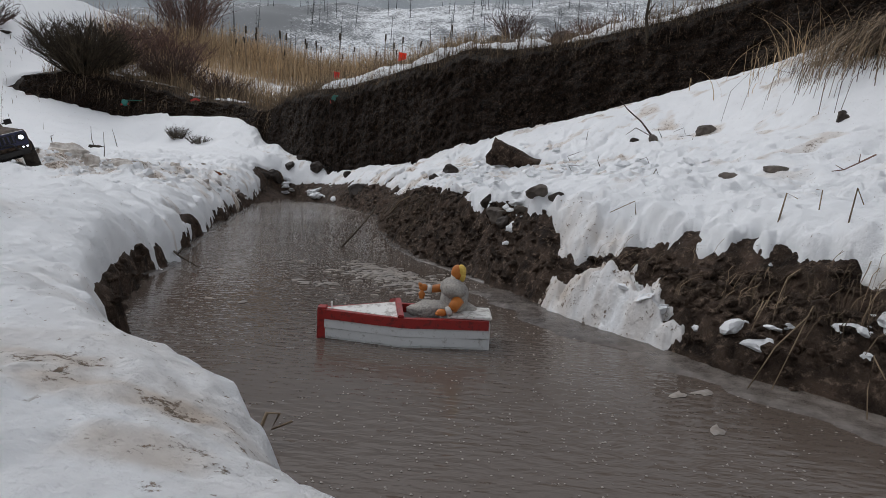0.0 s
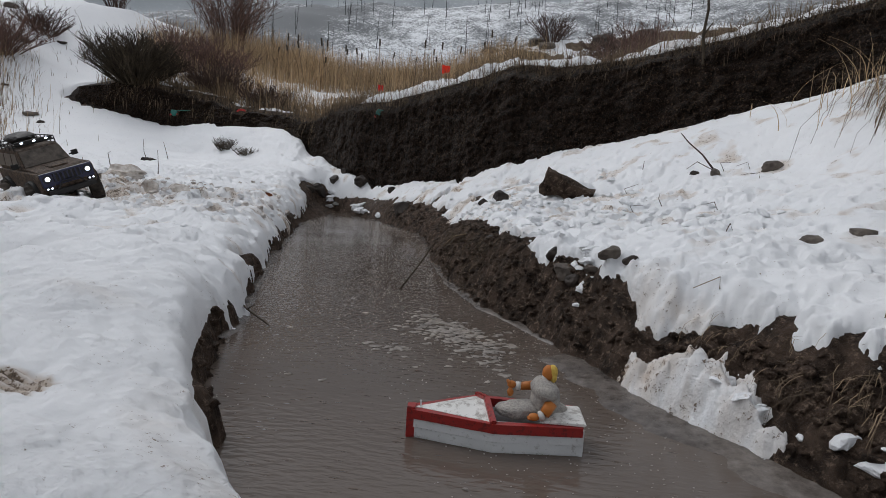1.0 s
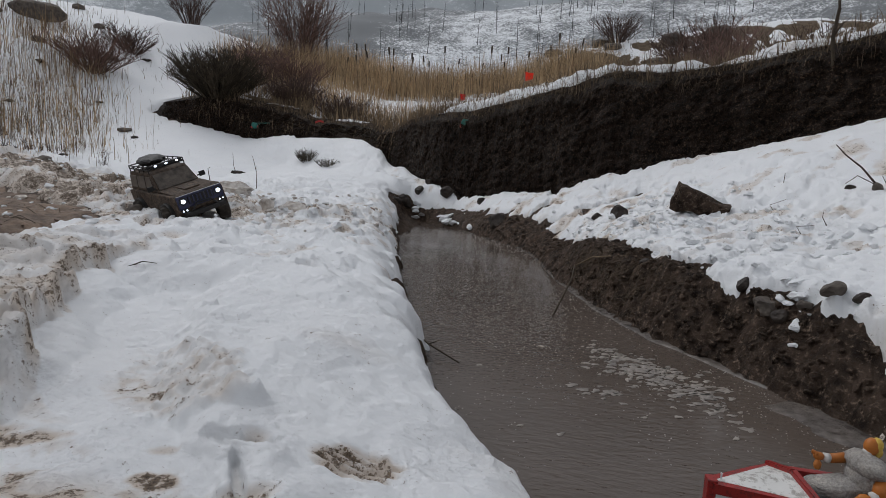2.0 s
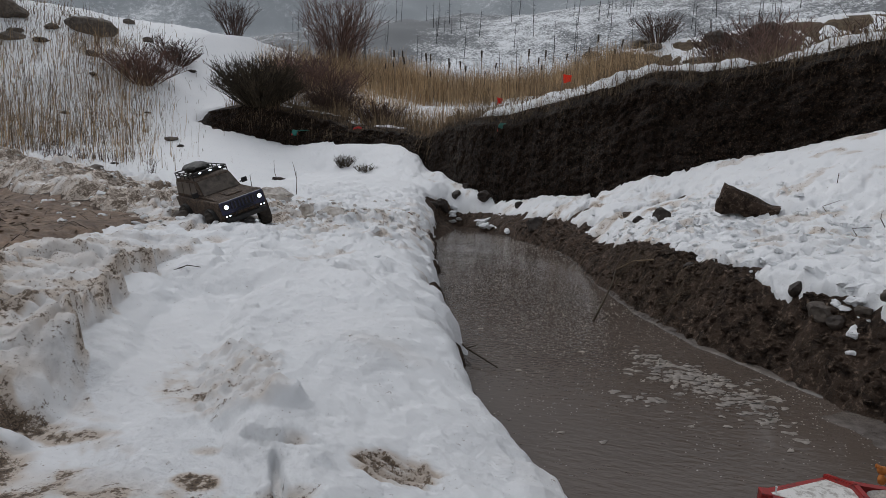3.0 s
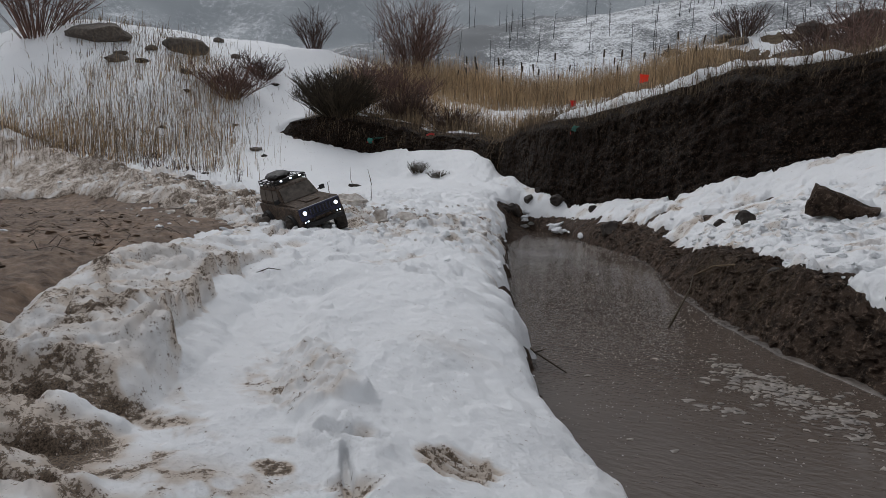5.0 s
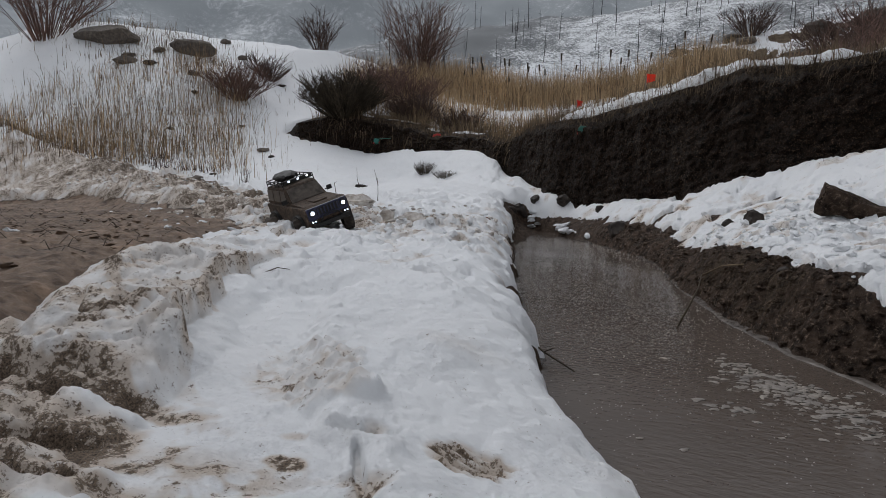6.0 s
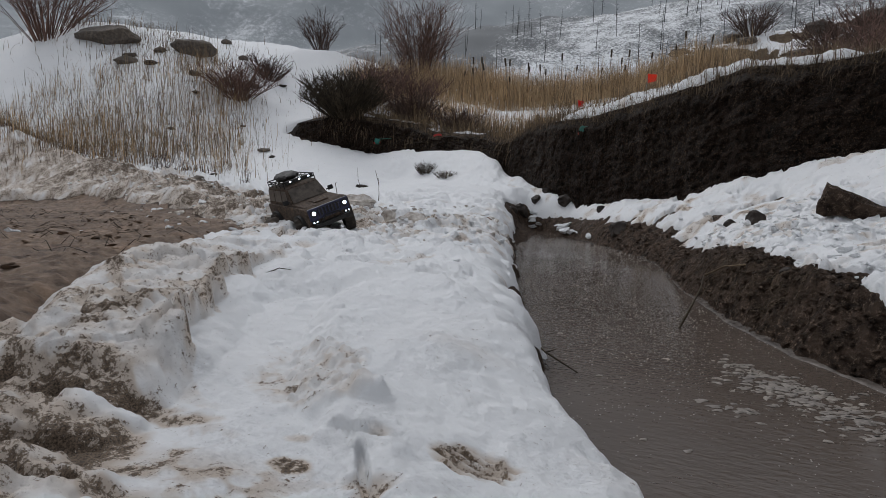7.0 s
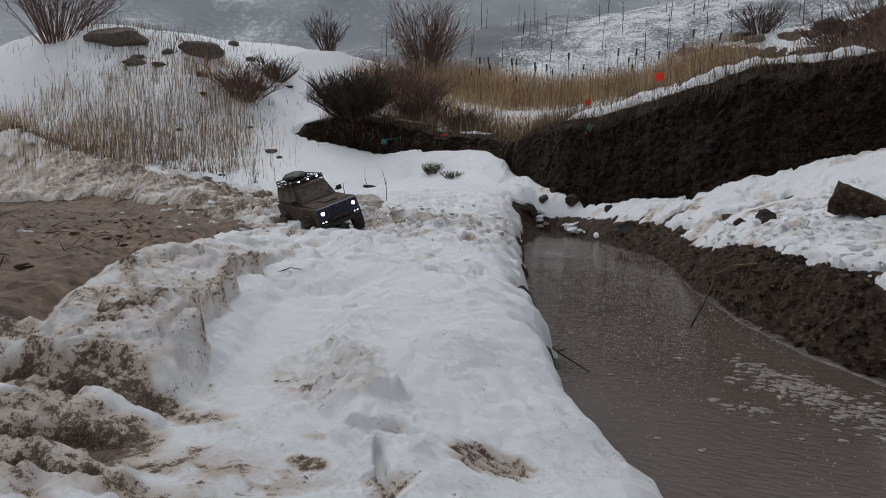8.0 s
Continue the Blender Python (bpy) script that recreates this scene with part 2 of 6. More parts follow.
def perlin(x, y, seed=0):
    gx_, gy_ = gradients(seed)
    fx, fy = np.floor(x), np.floor(y)
    xf, yf = x - fx, y - fy
    x0, y0 = fx.astype(np.int32) & 255, (fy.astype(np.int32) & 255) << 8
    x1, y1 = (x0 + 1) & 255, (y0 + 256) & 65535
    u, v = xf * xf * xf * (xf * (xf * 6 - 15) + 10), yf * yf * yf * (yf * (yf * 6 - 15) + 10)

    def corner(i, dx, dy):
        return gx_[i] * dx + gy_[i] * dy
    a, b = corner(y0 | x0, xf, yf), corner(y1 | x0, xf, yf - 1)
    a = a + (corner(y0 | x1, xf - 1, yf) - a) * u
    b = b + (corner(y1 | x1, xf - 1, yf - 1) - b) * u
    return (a + (b - a) * v) * 1.5


def fbm(x, y, scale, octaves=4, seed=0, gain=0.5, billow=False):
    total, amp, norm = 0.0, 1.0, 0.0
    for o in range(octaves):
        p = perlin(x * scale + 17.3 * o, y * scale - 9.1 * o, seed + o)
        total, norm = total + amp * (np.abs(p) * 2 - 0.6 if billow else p), norm + amp
        scale, amp = scale * 2.03, amp * gain
    return total / norm


def cells(x, y, scale, seed=0):
    """The distance to the nearest of scattered points, 0 at a point, about 1 between."""
    x, y = x * scale, y * scale
    xi, yi = np.floor(x).astype(np.int64), np.floor(y).astype(np.int64)
    best = np.full(np.shape(x), 9.0)
    for i in (-1, 0, 1):
        for j in (-1, 0, 1):
            h = ((xi + i) * 374761393 + (yi + j) * 668265263 + seed * 974711) & 0x7FFFFFFF
            h = ((h ^ (h >> 13)) * 1274126177) & 0x7FFFFFFF
            px, py = xi + i + (h & 0xFF) / 256.0, yi + j + ((h >> 9) & 0xFF) / 256.0
            best = np.minimum(best, (px - x) ** 2 + (py - y) ** 2)
    return np.sqrt(best)


def lumps(x, y, scale, seed=0):
    """Broken pieces: a random number for the piece at a place, and how far from its cracks the place lies."""
    x, y = x * scale + .35 * perlin(x * scale * 1.7, y * scale * 1.7, seed + 900), y * scale + .35 * perlin(x * scale * 1.7 + 31, y * scale * 1.7, seed + 901)
    fx, fy = np.floor(x), np.floor(y)
    xi, yi = fx.astype(np.int32), fy.astype(np.int32)
    if ("lump", seed) not in GRADS:
        GRADS["lump", seed] = np.random.default_rng(5000 + seed).random((3, 65536))
    jx, jy, jv = GRADS["lump", seed]
    first, second, value = np.full(np.shape(x), 9.0), np.full(np.shape(x), 9.0), np.zeros(np.shape(x))
    for i in (-1, 0, 1):
        for j in (-1, 0, 1):
            k = ((xi + i) & 255) | (((yi + j) & 255) << 8)
            d = np.hypot(fx + i + jx[k] - x, fy + j + jy[k] - y)
            near = d < first
            second = np.where(near, first, np.minimum(second, d))
            value = np.where(near, jv[k], value)
            first = np.where(near, d, first)
    return value, second - first


def smooth(v, a=0.0, b=1.0):
    s = np.clip((v - a) / (b - a), 0, 1)
    return s * s * (3 - 2 * s)


def hump(x, y, cx, cy, rx, ry=None, turn=0.0):
    c, s = math.cos(turn), math.sin(turn)
    u, v = (x - cx) * c + (y - cy) * s, -(x - cx) * s + (y - cy) * c
    return np.exp(-(u / rx) ** 2 - (v / (ry or rx)) ** 2)


def ridge(x, y, pts, width):
    """1 on a line of points, falling off to its sides; and the height given at its points."""
    best, high = np.full(np.shape(x), 1e9), np.zeros(np.shape(x))
    for (ax, ay, ah), (bx, by, bh) in zip(pts, pts[1:]):
        ll = (bx - ax) ** 2 + (by - ay) ** 2
        s = np.clip(((x - ax) * (bx - ax) + (y - ay) * (by - ay)) / ll, 0, 1)
        d = np.hypot(x - ax - s * (bx - ax), y - ay - s * (by - ay))
        high = np.where(d < best, ah + s * (bh - ah), high)
        best = np.minimum(best, d)
    return np.exp(-(best / width) ** 2) * high


BANK_L = ((-3, -1, 0, .24, .34, .44, .53, .63, .8, .95, 1.1, 1.33, 1.57, 2.34, 3.0, 3.9, 4.6, 6), (1.5, .6, .25, .048, -.055, -.160, -.24, -.310, -.412, -.482, -.54, -.60, -.68, -.90, -1.07, -1.31, -1.46, -1.8))
BANK_R = ((-3, -1, 0, .3, .62, .73, .88, 1.0, 1.15, 1.3, 1.47, 1.62, 1.93, 2.5, 3.15, 3.52, 3.87, 4.27, 4.75, 5.05, 5.4), (2.4, 1.4, .85, .68, .51, .42, .32, .25, .19, .13, .05, -.04, -.15, -.27, -.36, -.47, -.66, -.86, -1.14, -1.5, -2.1))
SCARP = ((-9, -5.4, -3.9, -2.5, -1.95, -1.25, -.9, 0, .55, .85, 1.5, 2.5, 6), (7.5, 7.2, 7.1, 6.55, 6.0, 5.2, 4.87, 4.10, 3.70, 3.52, 3.1, 2.45, .5))


def edges(x, y):
    """How far outside the stream's left and right shore a place lies."""
    wob = 0.038 * fbm(x, y, 6, 3, 5) + 0.012 * fbm(x, y, 22, 2, 6)
    xl, xr = np.interp(y, *BANK_L), np.interp(y, *BANK_R)
    closed = .3 * smooth(y, 4.85, 5.2)
    return xl - x + wob + closed, x - xr + wob * 0.8 + closed


def scarp(x, y, crumble=1.0):
    """How far behind the foot of the cut bank a place lies, and the height of the cut there."""
    e = (y - np.interp(x, *SCARP)) * 0.78 + 0.05 * fbm(x, y, 3.2, 3, 8)
    e = e + crumble * 0.040 * fbm(x * 1.0, e * 3.2, 6.5, 4, 9, .6) + crumble * 0.016 * fbm(x, e * 3.0, 24, 3, 10) * smooth(np.abs(e), .5, .2)
    return e, np.interp(x, (-5.7, -4.9, -3.5, -2.3, -1.9, -1.5, -1, -.45, -.25, .1, .4, .8, 2, 4), (0, .36, .50, .42, .38, .42, .46, .62, .66, .60, .51, .46, .43, .5))


def pit_mask(x, y):
    """1 in the churned mud pit."""
    near = ((x + 1.30) * -1.55 + (y - 0.75) * -0.9) / 1.79
    far = (2.42 + 0.47 * (-2.3 - np.maximum(x, -5.2))) - y
    wob = 0.12 * fbm(x, y, 2.5, 3, 21)
    return smooth(np.minimum(near, far * 0.9) + wob, -0.02, 0.14) * smooth(x, -8.5, -7.5)


HOLLOWS = (  # x, y, along, across, turn, depth, mud and painted shade
    (-.82, .375, .05, .016, .3, .018, .5), (-.885, .43, .085, .032, .5, .030, .62), (-.975, .475, .05, .02, .5, .014, .45), (-1.0, .53, .085, .014, .45, .012, .45), (-.840, .562, .040, .016, .35, .030, .66), (-.93, .535, .10, .022, .5, .012, .66), (-1.02, .50, .08, .03, .3, .012, .62), (-1.18, .64, .12, .025, .3, .010, .42),
    (-.678, .527, .024, .013, .2, .030, .66), (-.602, .535, .045, .006, -1.0, .040, .16), (-.64, .59, .05, .006, .1, .012, .10), (-.57, .50, .03, .02, .4, .010, .34), (-.60, .515, .016, .012, 0, .010, .30), (-.70, .57, .020, .010, .3, .008, .34), (-.73, .385, .05, .02, 0, .012, .42),
    (-.86, .50, .03, .03, 0, .010, .30), (-.62, .60, .018, .012, 0, .008, .22), (-1.15, .80, .06, .02, .6, .010, .32), (-1.06, .62, .05, .018, .5, .012, .36), (-.80, .44, .04, .015, .3, .010, .30))


def hollows(x, y, column):
    total, wob = 0.0, .45 * fbm(x, y, 24, 3, 141)
    for cx, cy, rx, ry, turn, depth, dirt_and_shade in HOLLOWS:
        total = total + (depth, dirt_and_shade)[column] * smooth(hump(x, y, cx, cy, rx, ry, turn) * (1 + wob) + .4 * wob, .25, .85)
    return total


def berm_mask(x, y, wall):
    """1 on the ploughed-up berm beside the rut; it rises from its foot in two steps."""
    foot = np.interp(x, (-1.8, -1.2, -1.03, -.92, -.835, -.7), (.38, .45, .495, .53, .60, .75))
    up = y - foot + .030 * fbm(x, y, 9, 4, 64, .6)
    steps = .62 * smooth(up, -.005, .045) + .38 * smooth(up, .09, .16)
    return smooth(wall / (.010 + .05 * smooth(y, .72, .58)), -.25, 1.0) * steps * smooth(y + .3 * fbm(x, y, 3, 2, 187), 1.75, 1.25)


def ground(x, y):
    """The bare soil."""
    dl, dr = edges(x, y)
    r = np.hypot(x, y)
    # left: a low shelf with wheel ruts
    left = np.interp(dl, (-.2, -.06, 0, .012, .035, .1, .3, 1.0), (-.12, -.05, 0, .045, .07, .082, .098, .11)) + .012 * smooth(y, 1.2, 1.5) * smooth(dl, .02, .15) + .038 * smooth(y, 1.7, 3.0) * smooth(dl, .02, .15) + .018 * smooth(y, .55, .35) * smooth(dl, .0, .1)
    # right: a mud bank, and the slope above
    shore, dr = dr, np.where(y > 4, np.minimum(dr, np.maximum(x + 1.18, dr * .35)), dr)
    near = np.interp(dr, (-.2, 0, .02, .05, .15, .21, .3, .45, .6, .8, 1.05, 1.2, 1.53, 2.2, 4), (-.1, 0, .03, .055, .105, .16, .18, .205, .228, .275, .37, .415, .65, 1.03, 1.3))
    mid = np.interp(dr, (-.2, 0, .025, .06, .10, .14, .2, .35, .6, .8, 1.05, 1.2, 1.53, 2.2, 4), (-.1, 0, .045, .10, .165, .18, .185, .215, .235, .28, .37, .415, .65, 1.03, 1.3))
    far = np.interp(dr, (-.2, 0, .03, .07, .14, .32, .6, 1.05, 1.3, 1.6, 2.2, 4), (-.1, 0, .05, .07, .095, .215, .32, .54, .63, .74, .95, 1.1))
    ledge = np.interp(shore, (-.2, 0, .04, .11, .16, .27, .43, .75, 1.05, 1.6, 2.2, 4), (-.1, 0, .07, .13, .16, .23, .28, .34, .36, .38, .42, .5))
    far = far + (ledge - far) * smooth(y + .5 * x, 3.1, 3.6) * smooth(x, 0.1, -.35)
    w1, w2 = smooth(y, 1.12, 1.3), smooth(y, 2.2, 3.1)
    right = (near * (1 - w1) + mid * w1) * (1 - w2) + far * w2
    right = np.where(right > 0.1, 0.1 + (right - 0.1) * (1 - 0.45 * smooth(y, 5.0, 9.0)), right)
    mid_x = (np.interp(y, *BANK_L) + np.interp(y, *BANK_R)) / 2
    side = smooth(x - mid_x, -0.25, 0.25)
    z = left * (1 - side) + right * side
    # the rise behind
    e, high = scarp(x, y)
    yy = y - np.clip((-2.45 - x) * 0.45, 0, 1.6)
    rise = np.interp(yy, (3.2, 4.1, 5.2, 6.1, 7.0, 12, 16, 25), (0, .06, .16, .27, .43, 1.45, 1.9, 2.4))
    z = z + np.minimum(rise, 3.0) * smooth(y, 3.0, 4.2) * (1 - smooth(x - mid_x, -.1, .2) * smooth(e, .12, -.05) * smooth(x, 0.1, -.35))
    beyond = y - (2.42 + 0.47 * (-2.3 - np.maximum(x, -5.2)))
    z = z + 0.32 * np.clip(-3.2 - x, 0, 4.5) * (.30 * smooth(beyond, .1, 1.2) + .70 * smooth(beyond, .9, 4.4)) * smooth(r, 60, 20)
    # the cut bank
    z = z - 0.30 * smooth(e, .12, .9) * smooth(x, -.6, .5) * smooth(y, 9.0, 6.0)
    z = z + .25 * smooth(e, -.62, -.08) * smooth(e, .12, .0) * smooth(x, -4.1, -3.2) * smooth(x, -1.88, -2.22)
    z = z + .12 * smooth(e, -.5, -.1) * smooth(e, .12, .0) * smooth(x, -1.45, -1.75) * smooth(x, -2.2, -1.9)
    rough = 0.05 * fbm(x, y, 9, 4, 31)
    z = z + high * np.interp(e + rough * 0.5, (-.02, .04, .13, .19, .35, 1.0, 3.0, 8), (0, .3, .86, .98, 1.0, .86, .95, 1.15))
    # knolls and far undulation
    z = z + .98 * hump(x, y, -10.6, 10.4, 4.6, 3.0, 0.7) + .10 * hump(x, y, -12.0, 7.6, 4.0, 2.6) + .50 * hump(x, y, -11.6, 8.0, 2.4, 2.0) + smooth(y, 12.4, 16) * smooth(r, 30, 20) * np.interp(x, (-3, -1, 0, 1.5, 3, 6), (0, .35, .85, 1.05, 1.2, 1.5)) + .25 * hump(x, y, 3.0, 10.0, 2.0, 1.6)
    z = z + 0.12 * fbm(x, y, 0.5, 3, 40) * smooth(r, 6, 12)
    # the pit
    pm = pit_mask(x, y)
    floor = 0.165 + 0.02 * np.clip(x + 2.3, -5, 0) + 0.020 * fbm(x, y, 3.5, 5, 50, .6) + 0.016 * np.abs(perlin((x + 0.6 * y) * 6, (y - 0.6 * x) * 1.6, 51)) + .012 * fbm(x, y, 22, 4, 52, .65) + .022 * np.abs(fbm(x + .8 * y, (y - .8 * x) * 2.5, 3.5, 3, 53))
    z = z * (1 - pm) + floor * pm
    # berms of ploughed-up soil
    z = z + ridge(x, y, FAR_BERM, 0.34) * (0.7 + 0.6 * fbm(x, y, 2, 3, 61))
    # clods
    bank = smooth(shore, -0.01, 0.02) * smooth(shore, 0.3, 0.12) * smooth(x - mid_x, 0, .1) * smooth(y, 4.5, 3.5)
    z = z + bank * (0.036 * fbm(x, y, 11, 4, 71, .6) + 0.026 * (0.45 - cells(x, y, 17, 72)) + .014 * (.45 - cells(x, y, 44, 74)))
    z = z + 0.006 * fbm(x, y, 25, 3, 73)
    return z


WALL = ((.2, .45, .54, .63, .72, 1.05, 1.4, 1.8, 2.4), (-.60, -.72, -.78, -.90, -1.01, -1.22, -1.38, -1.53, -1.85))
FAR_BERM = ((-2.3, 2.75, .07), (-3.0, 3.0, .14), (-4.0, 3.45, .17), (-5.5, 4.2, .24), (-7.0, 4.6, .30), (-9.0, 5.2, .28))
RUT = ((-.60, .34, .03), (-.74, .52, .034), (-.90, .75, .036), (-1.04, 1.0, .036), (-1.12, 1.2, .034))
RUT_R = ((-.60, 1.7, .012), (-.9, 2.4, .015), (-1.2, 3.2, .012))


def snow_depth(x, y):
    """How deep the snow lies; below nothing where the soil is bare."""
    dl, dr = edges(x, y)
    r = np.hypot(x, y)
    mid_x = (np.interp(y, *BANK_L) + np.interp(y, *BANK_R)) / 2
    lhs = x < mid_x
    ragged = fbm(x, y, 14, 4, 80) + .45 * fbm(x, y, 48, 3, 184, .6)
    # left shelf: a thick cap with a rounded lip
    lip = np.interp(dl + 0.018 * ragged, (-.05, -.012, -.002, .012, .03, .06, .12, .25, .6), (-.08, -.03, .006, .020, .030, .038, .042, .045, .048))
    lip = lip + smooth(dl, .14, .04) * smooth(dl, -.01, .01) * smooth(y, .75, 1.0) * (.016 * fbm(x, y, 8, 3, 156) - .012 * smooth(cells(x, y, 6, 157), .35, .12))
    along = y + .3 * fbm(x, y, 3, 2, 181)
    lip = lip + .018 * smooth(dl, .12, .03) * smooth(dl, -.01, .012) * smooth(y, .95, 1.2) * (np.abs(perlin(along * 7, dl * 3, 182)) * 2 - .7)
    gap = .72 * hump(x, y, -.485, .98, .16, .030, 1.98) + .5 * hump(x, y, -.385, .76, .05, .02, 1.98) + 0.9 * hump(x, y, -1.17, 3.35, .03, .16, .2) + 0.8 * hump(x, y, -.76, 1.75, .02, .07) + 1.2 * hump(x, y, -1.58, 4.82, .10, .30, .2)
    lip = lip - 0.13 * gap * smooth(dl, .13 + .12 * smooth(y, 4.2, 4.6), .05)
    # right bank: bare mud below, snow above
    bare = np.interp(y, (.3, .6, .85, .92, 1.05, 1.12, 1.5, 2.0, 2.6, 3.2, 3.7, 4.2, 4.9), (.16, .18, .18, .19, .19, .11, .12, .18, .19, .14, .17, .15, .11))
    rr = dr - bare + 0.05 * ragged + 0.05 * fbm(x, y, 5, 2, 83)
    rightd = np.interp(rr, (-.06, -.01, .015, .05, .12, .3), (-.05, -.012, .014, .026, .034, .038))
    lying = hump(x, y, .300, .975, .055, .155, .50)
    shelf = .050 * smooth(lying + .45 * fbm(x, y, 9, 5, 152, .65), .25, 1.05) - .008 + .022 * fbm(x, y, 24, 5, 147, .7)
    rightd = np.where(dr < .045 + .02 * ragged, -.05, rightd)
    rightd = np.maximum(rightd, np.where((dr > -.02) & (lying > .25), shelf, -.05))
    d = np.where(lhs, lip, rightd)
    d = np.where((dl < -0.02) & (dr < -0.02), -0.08, d)
    # bare soil: cut bank, pit
    e, high = scarp(x, y, 0.35)
    soft = fbm(x, y, 2.6, 3, 85)
    face = smooth(e + 0.04 * soft, -.10, -.05) * smooth(e + 0.09 * soft, .30, .17) * smooth(high, .02, .2)
    d = d - 0.16 * face
    d = d + 0.05 * (.35 + soft) * smooth(e, .12, .25) * smooth(e, .7, .35) * smooth(x, -1.6, -1.0)
    d = d - 0.07 * (.75 + 1.2 * fbm(x, y, 1.6, 3, 81)) * smooth(e, .05, .2) * smooth(e, 1.3, .6) * smooth(x, -1.1, -1.6) * smooth(high, .02, .2)
    d = d - 0.10 * pit_mask(x, y)
    # ploughed snow
    pit = pit_mask(x, y)
    wall = (np.interp(y, *WALL) - x) * 0.88 + 0.014 * fbm(x, y, 12, 3, 62) + .060 * fbm(x, y, 4.2, 2, 65) + .030 * (cells(x, y, 11, 67) - .5)
    d = d * (1 - .85 * smooth(ridge(x + .05 * fbm(x, y, 4, 3, 185), y, tuple((px, py, 1) for px, py, _ in RUT), .105) + .25 * fbm(x, y, 7, 3, 186), .2, .9) * (1 - pit)) - ridge(x, y, RUT_R, 0.05)
    patch = smooth(hump(x, y, -.79, .725, .165, .078, -.67) + .22 * fbm(x, y, 14, 3, 88), .32, .62)
    d = d + patch * (.006 + .009 * fbm(x, y, 20, 4, 88, .65, True) + .013 * (.45 - cells(x, y, 62, 89))) + .020 * smooth(hump(x, y, -.66, .655, .030, .022) + .3 * fbm(x, y, 40, 3, 188), .25, .8)
    d = d + 0.012 * hump(x, y, -.62, .60, .12, .1) + 0.026 * hump(x, y, -.62, .88, .12, .2, -.4) + .02 * hump(x, y, -.80, 1.25, .16, .3, .3)
    d = d - 0.008 * smooth(hump(x, y, -.510, .592, .048, .028, -.15), .2, .8) * (1 + .55 * np.sin((x * .35 + y * 1.6) * 330 + 1.2 * fbm(x, y, 20, 2, 178))) - .020 * hump(x, y, -.60, .60, .26, .17)
    berm = berm_mask(x, y, wall) * (1 - pit)
    d = d + 0.052 * berm * smooth(wall, .55, .22) * (0.9 + 0.5 * fbm(x, y, 5, 3, 63))
    d = d - hollows(x, y, 0)  + .013 * fbm(x, y, 4.5, 3, 153, .45) * smooth(dl, .0, .06)
    d = d - .018 * hump(x, y, -.82, .47, .12, .09)
    front = smooth(y + .35 * x, .36, .22) * smooth(-x, .42, .6) * (1 - berm)
    d = d + .16 * smooth(-x, 2.3, 3) * smooth(r, 8, 6.5) * (1 - pit) * (.6 * hump(x, y, -5.6, 4.35, .75, .30, .45) + .45 * hump(x, y, -6.9, 4.5, .5, .25, .4) + .5 * hump(x, y, -3.75, 3.55, .35, .2, .3))
    car = 0.9 * hump(x, y, -1.75, 2.85, .75, .55)
    far = smooth(y - .47 * (-2.3 - x), 2.3, 2.6) * smooth(y - .47 * (-2.3 - x), 4.0, 3.4) * smooth(-x, 1.9, 2.4) * smooth(r, 9, 7.5)
    v1, c1 = lumps(x, y, 9, 1)
    v2, c2 = lumps(x, y, 23, 2)
    v3, c3 = lumps(x, y, 60, 3)
    blocks = .034 * (v1 - .5) * smooth(c1, 0, .22) - .014 * smooth(c1, .16, 0)
    crumbs = .014 * (v2 - .4) * smooth(c2, 0, .25)
    grains = .006 * (v3 - .4) * smooth(c3, 0, .3)
    d = d + berm * (.016 * fbm(x, y, 6, 5, 90, .6, True) + .8 * blocks + .8 * crumbs + 1.0 * grains) + front * (.018 * fbm(x, y, 9, 4, 91, .55, True) + .005 * (.5 - cells(x, y, 48, 84)))
    d = d + np.maximum(car, far) * (1 - pit) * smooth(dl, .03, .2) * (.040 * fbm(x, y, 4, 5, 92, .65, True) + 1.7 * blocks + 1.6 * crumbs + .8 * grains)
    walkway = smooth(y, 1.1, 1.7) * (1 - np.maximum(car, far)) * smooth(dl, .03, .2) * smooth(y, 5.5, 4) * (x < mid_x)
    broken = smooth(fbm(x, y, 3.2, 4, 174, .6) + .35 * smooth(y, 1.6, 2.6), .0, .35)
    d = d + walkway * (.030 * fbm(x, y, 5, 5, 94, .6) + broken * (1.0 * blocks + 1.4 * crumbs + .9 * grains) - .016 * smooth(v2, .86, .92) * smooth(c2, 0, .3))
    tread = smooth(ridge(x, y, tuple((px, py, 1) for px, py, _ in RUT), .075), .3, .8) * smooth(y, .5, .6) * (1 - berm)
    d = d + tread * .0016 * np.sin((y * .95 - x * .25) * 420 + 2.5 * fbm(x, y, 12, 3, 190))
    saw = (y + .25 * x + .16 * fbm(x, y, 2.6, 3, 177)) / .30
    saw = saw - np.floor(saw)
    d = d + .028 * (saw / .9 * (saw < .9) + (1 - saw) / .1 * (saw >= .9) - .5) * smooth(y, .85, 1.05) * smooth(y, 3.2, 2.4) * smooth(dl, .06, .22) * (1 - berm) * lhs
    closer = smooth(r, 2.6, 1.6) * smooth(dl, .08, .2) * (1 - berm) * lhs
    pocked = smooth(fbm(x, y, 5, 4, 175, .6), -.06, .36)
    d = d + closer * (pocked * (1.0 * crumbs + .8 * grains) + .0095 * fbm(x, y, 9, 5, 176, .66))
    d = d - .03 * hump(x, y, -1.72, 2.33, .26, .16)
    d = np.where((x < mid_x) & (r < 6.5), d + (np.maximum(d, .014) - d) * smooth(dl, .06, .12) * (1 - smooth(pit, .05, .3)) * smooth(-e, .1, .3), d)
    # trodden snow on the right
    trod = smooth(dr, .16, .36) * smooth(dr, 1.2, .9) * smooth(y, 3.5, 2.6)
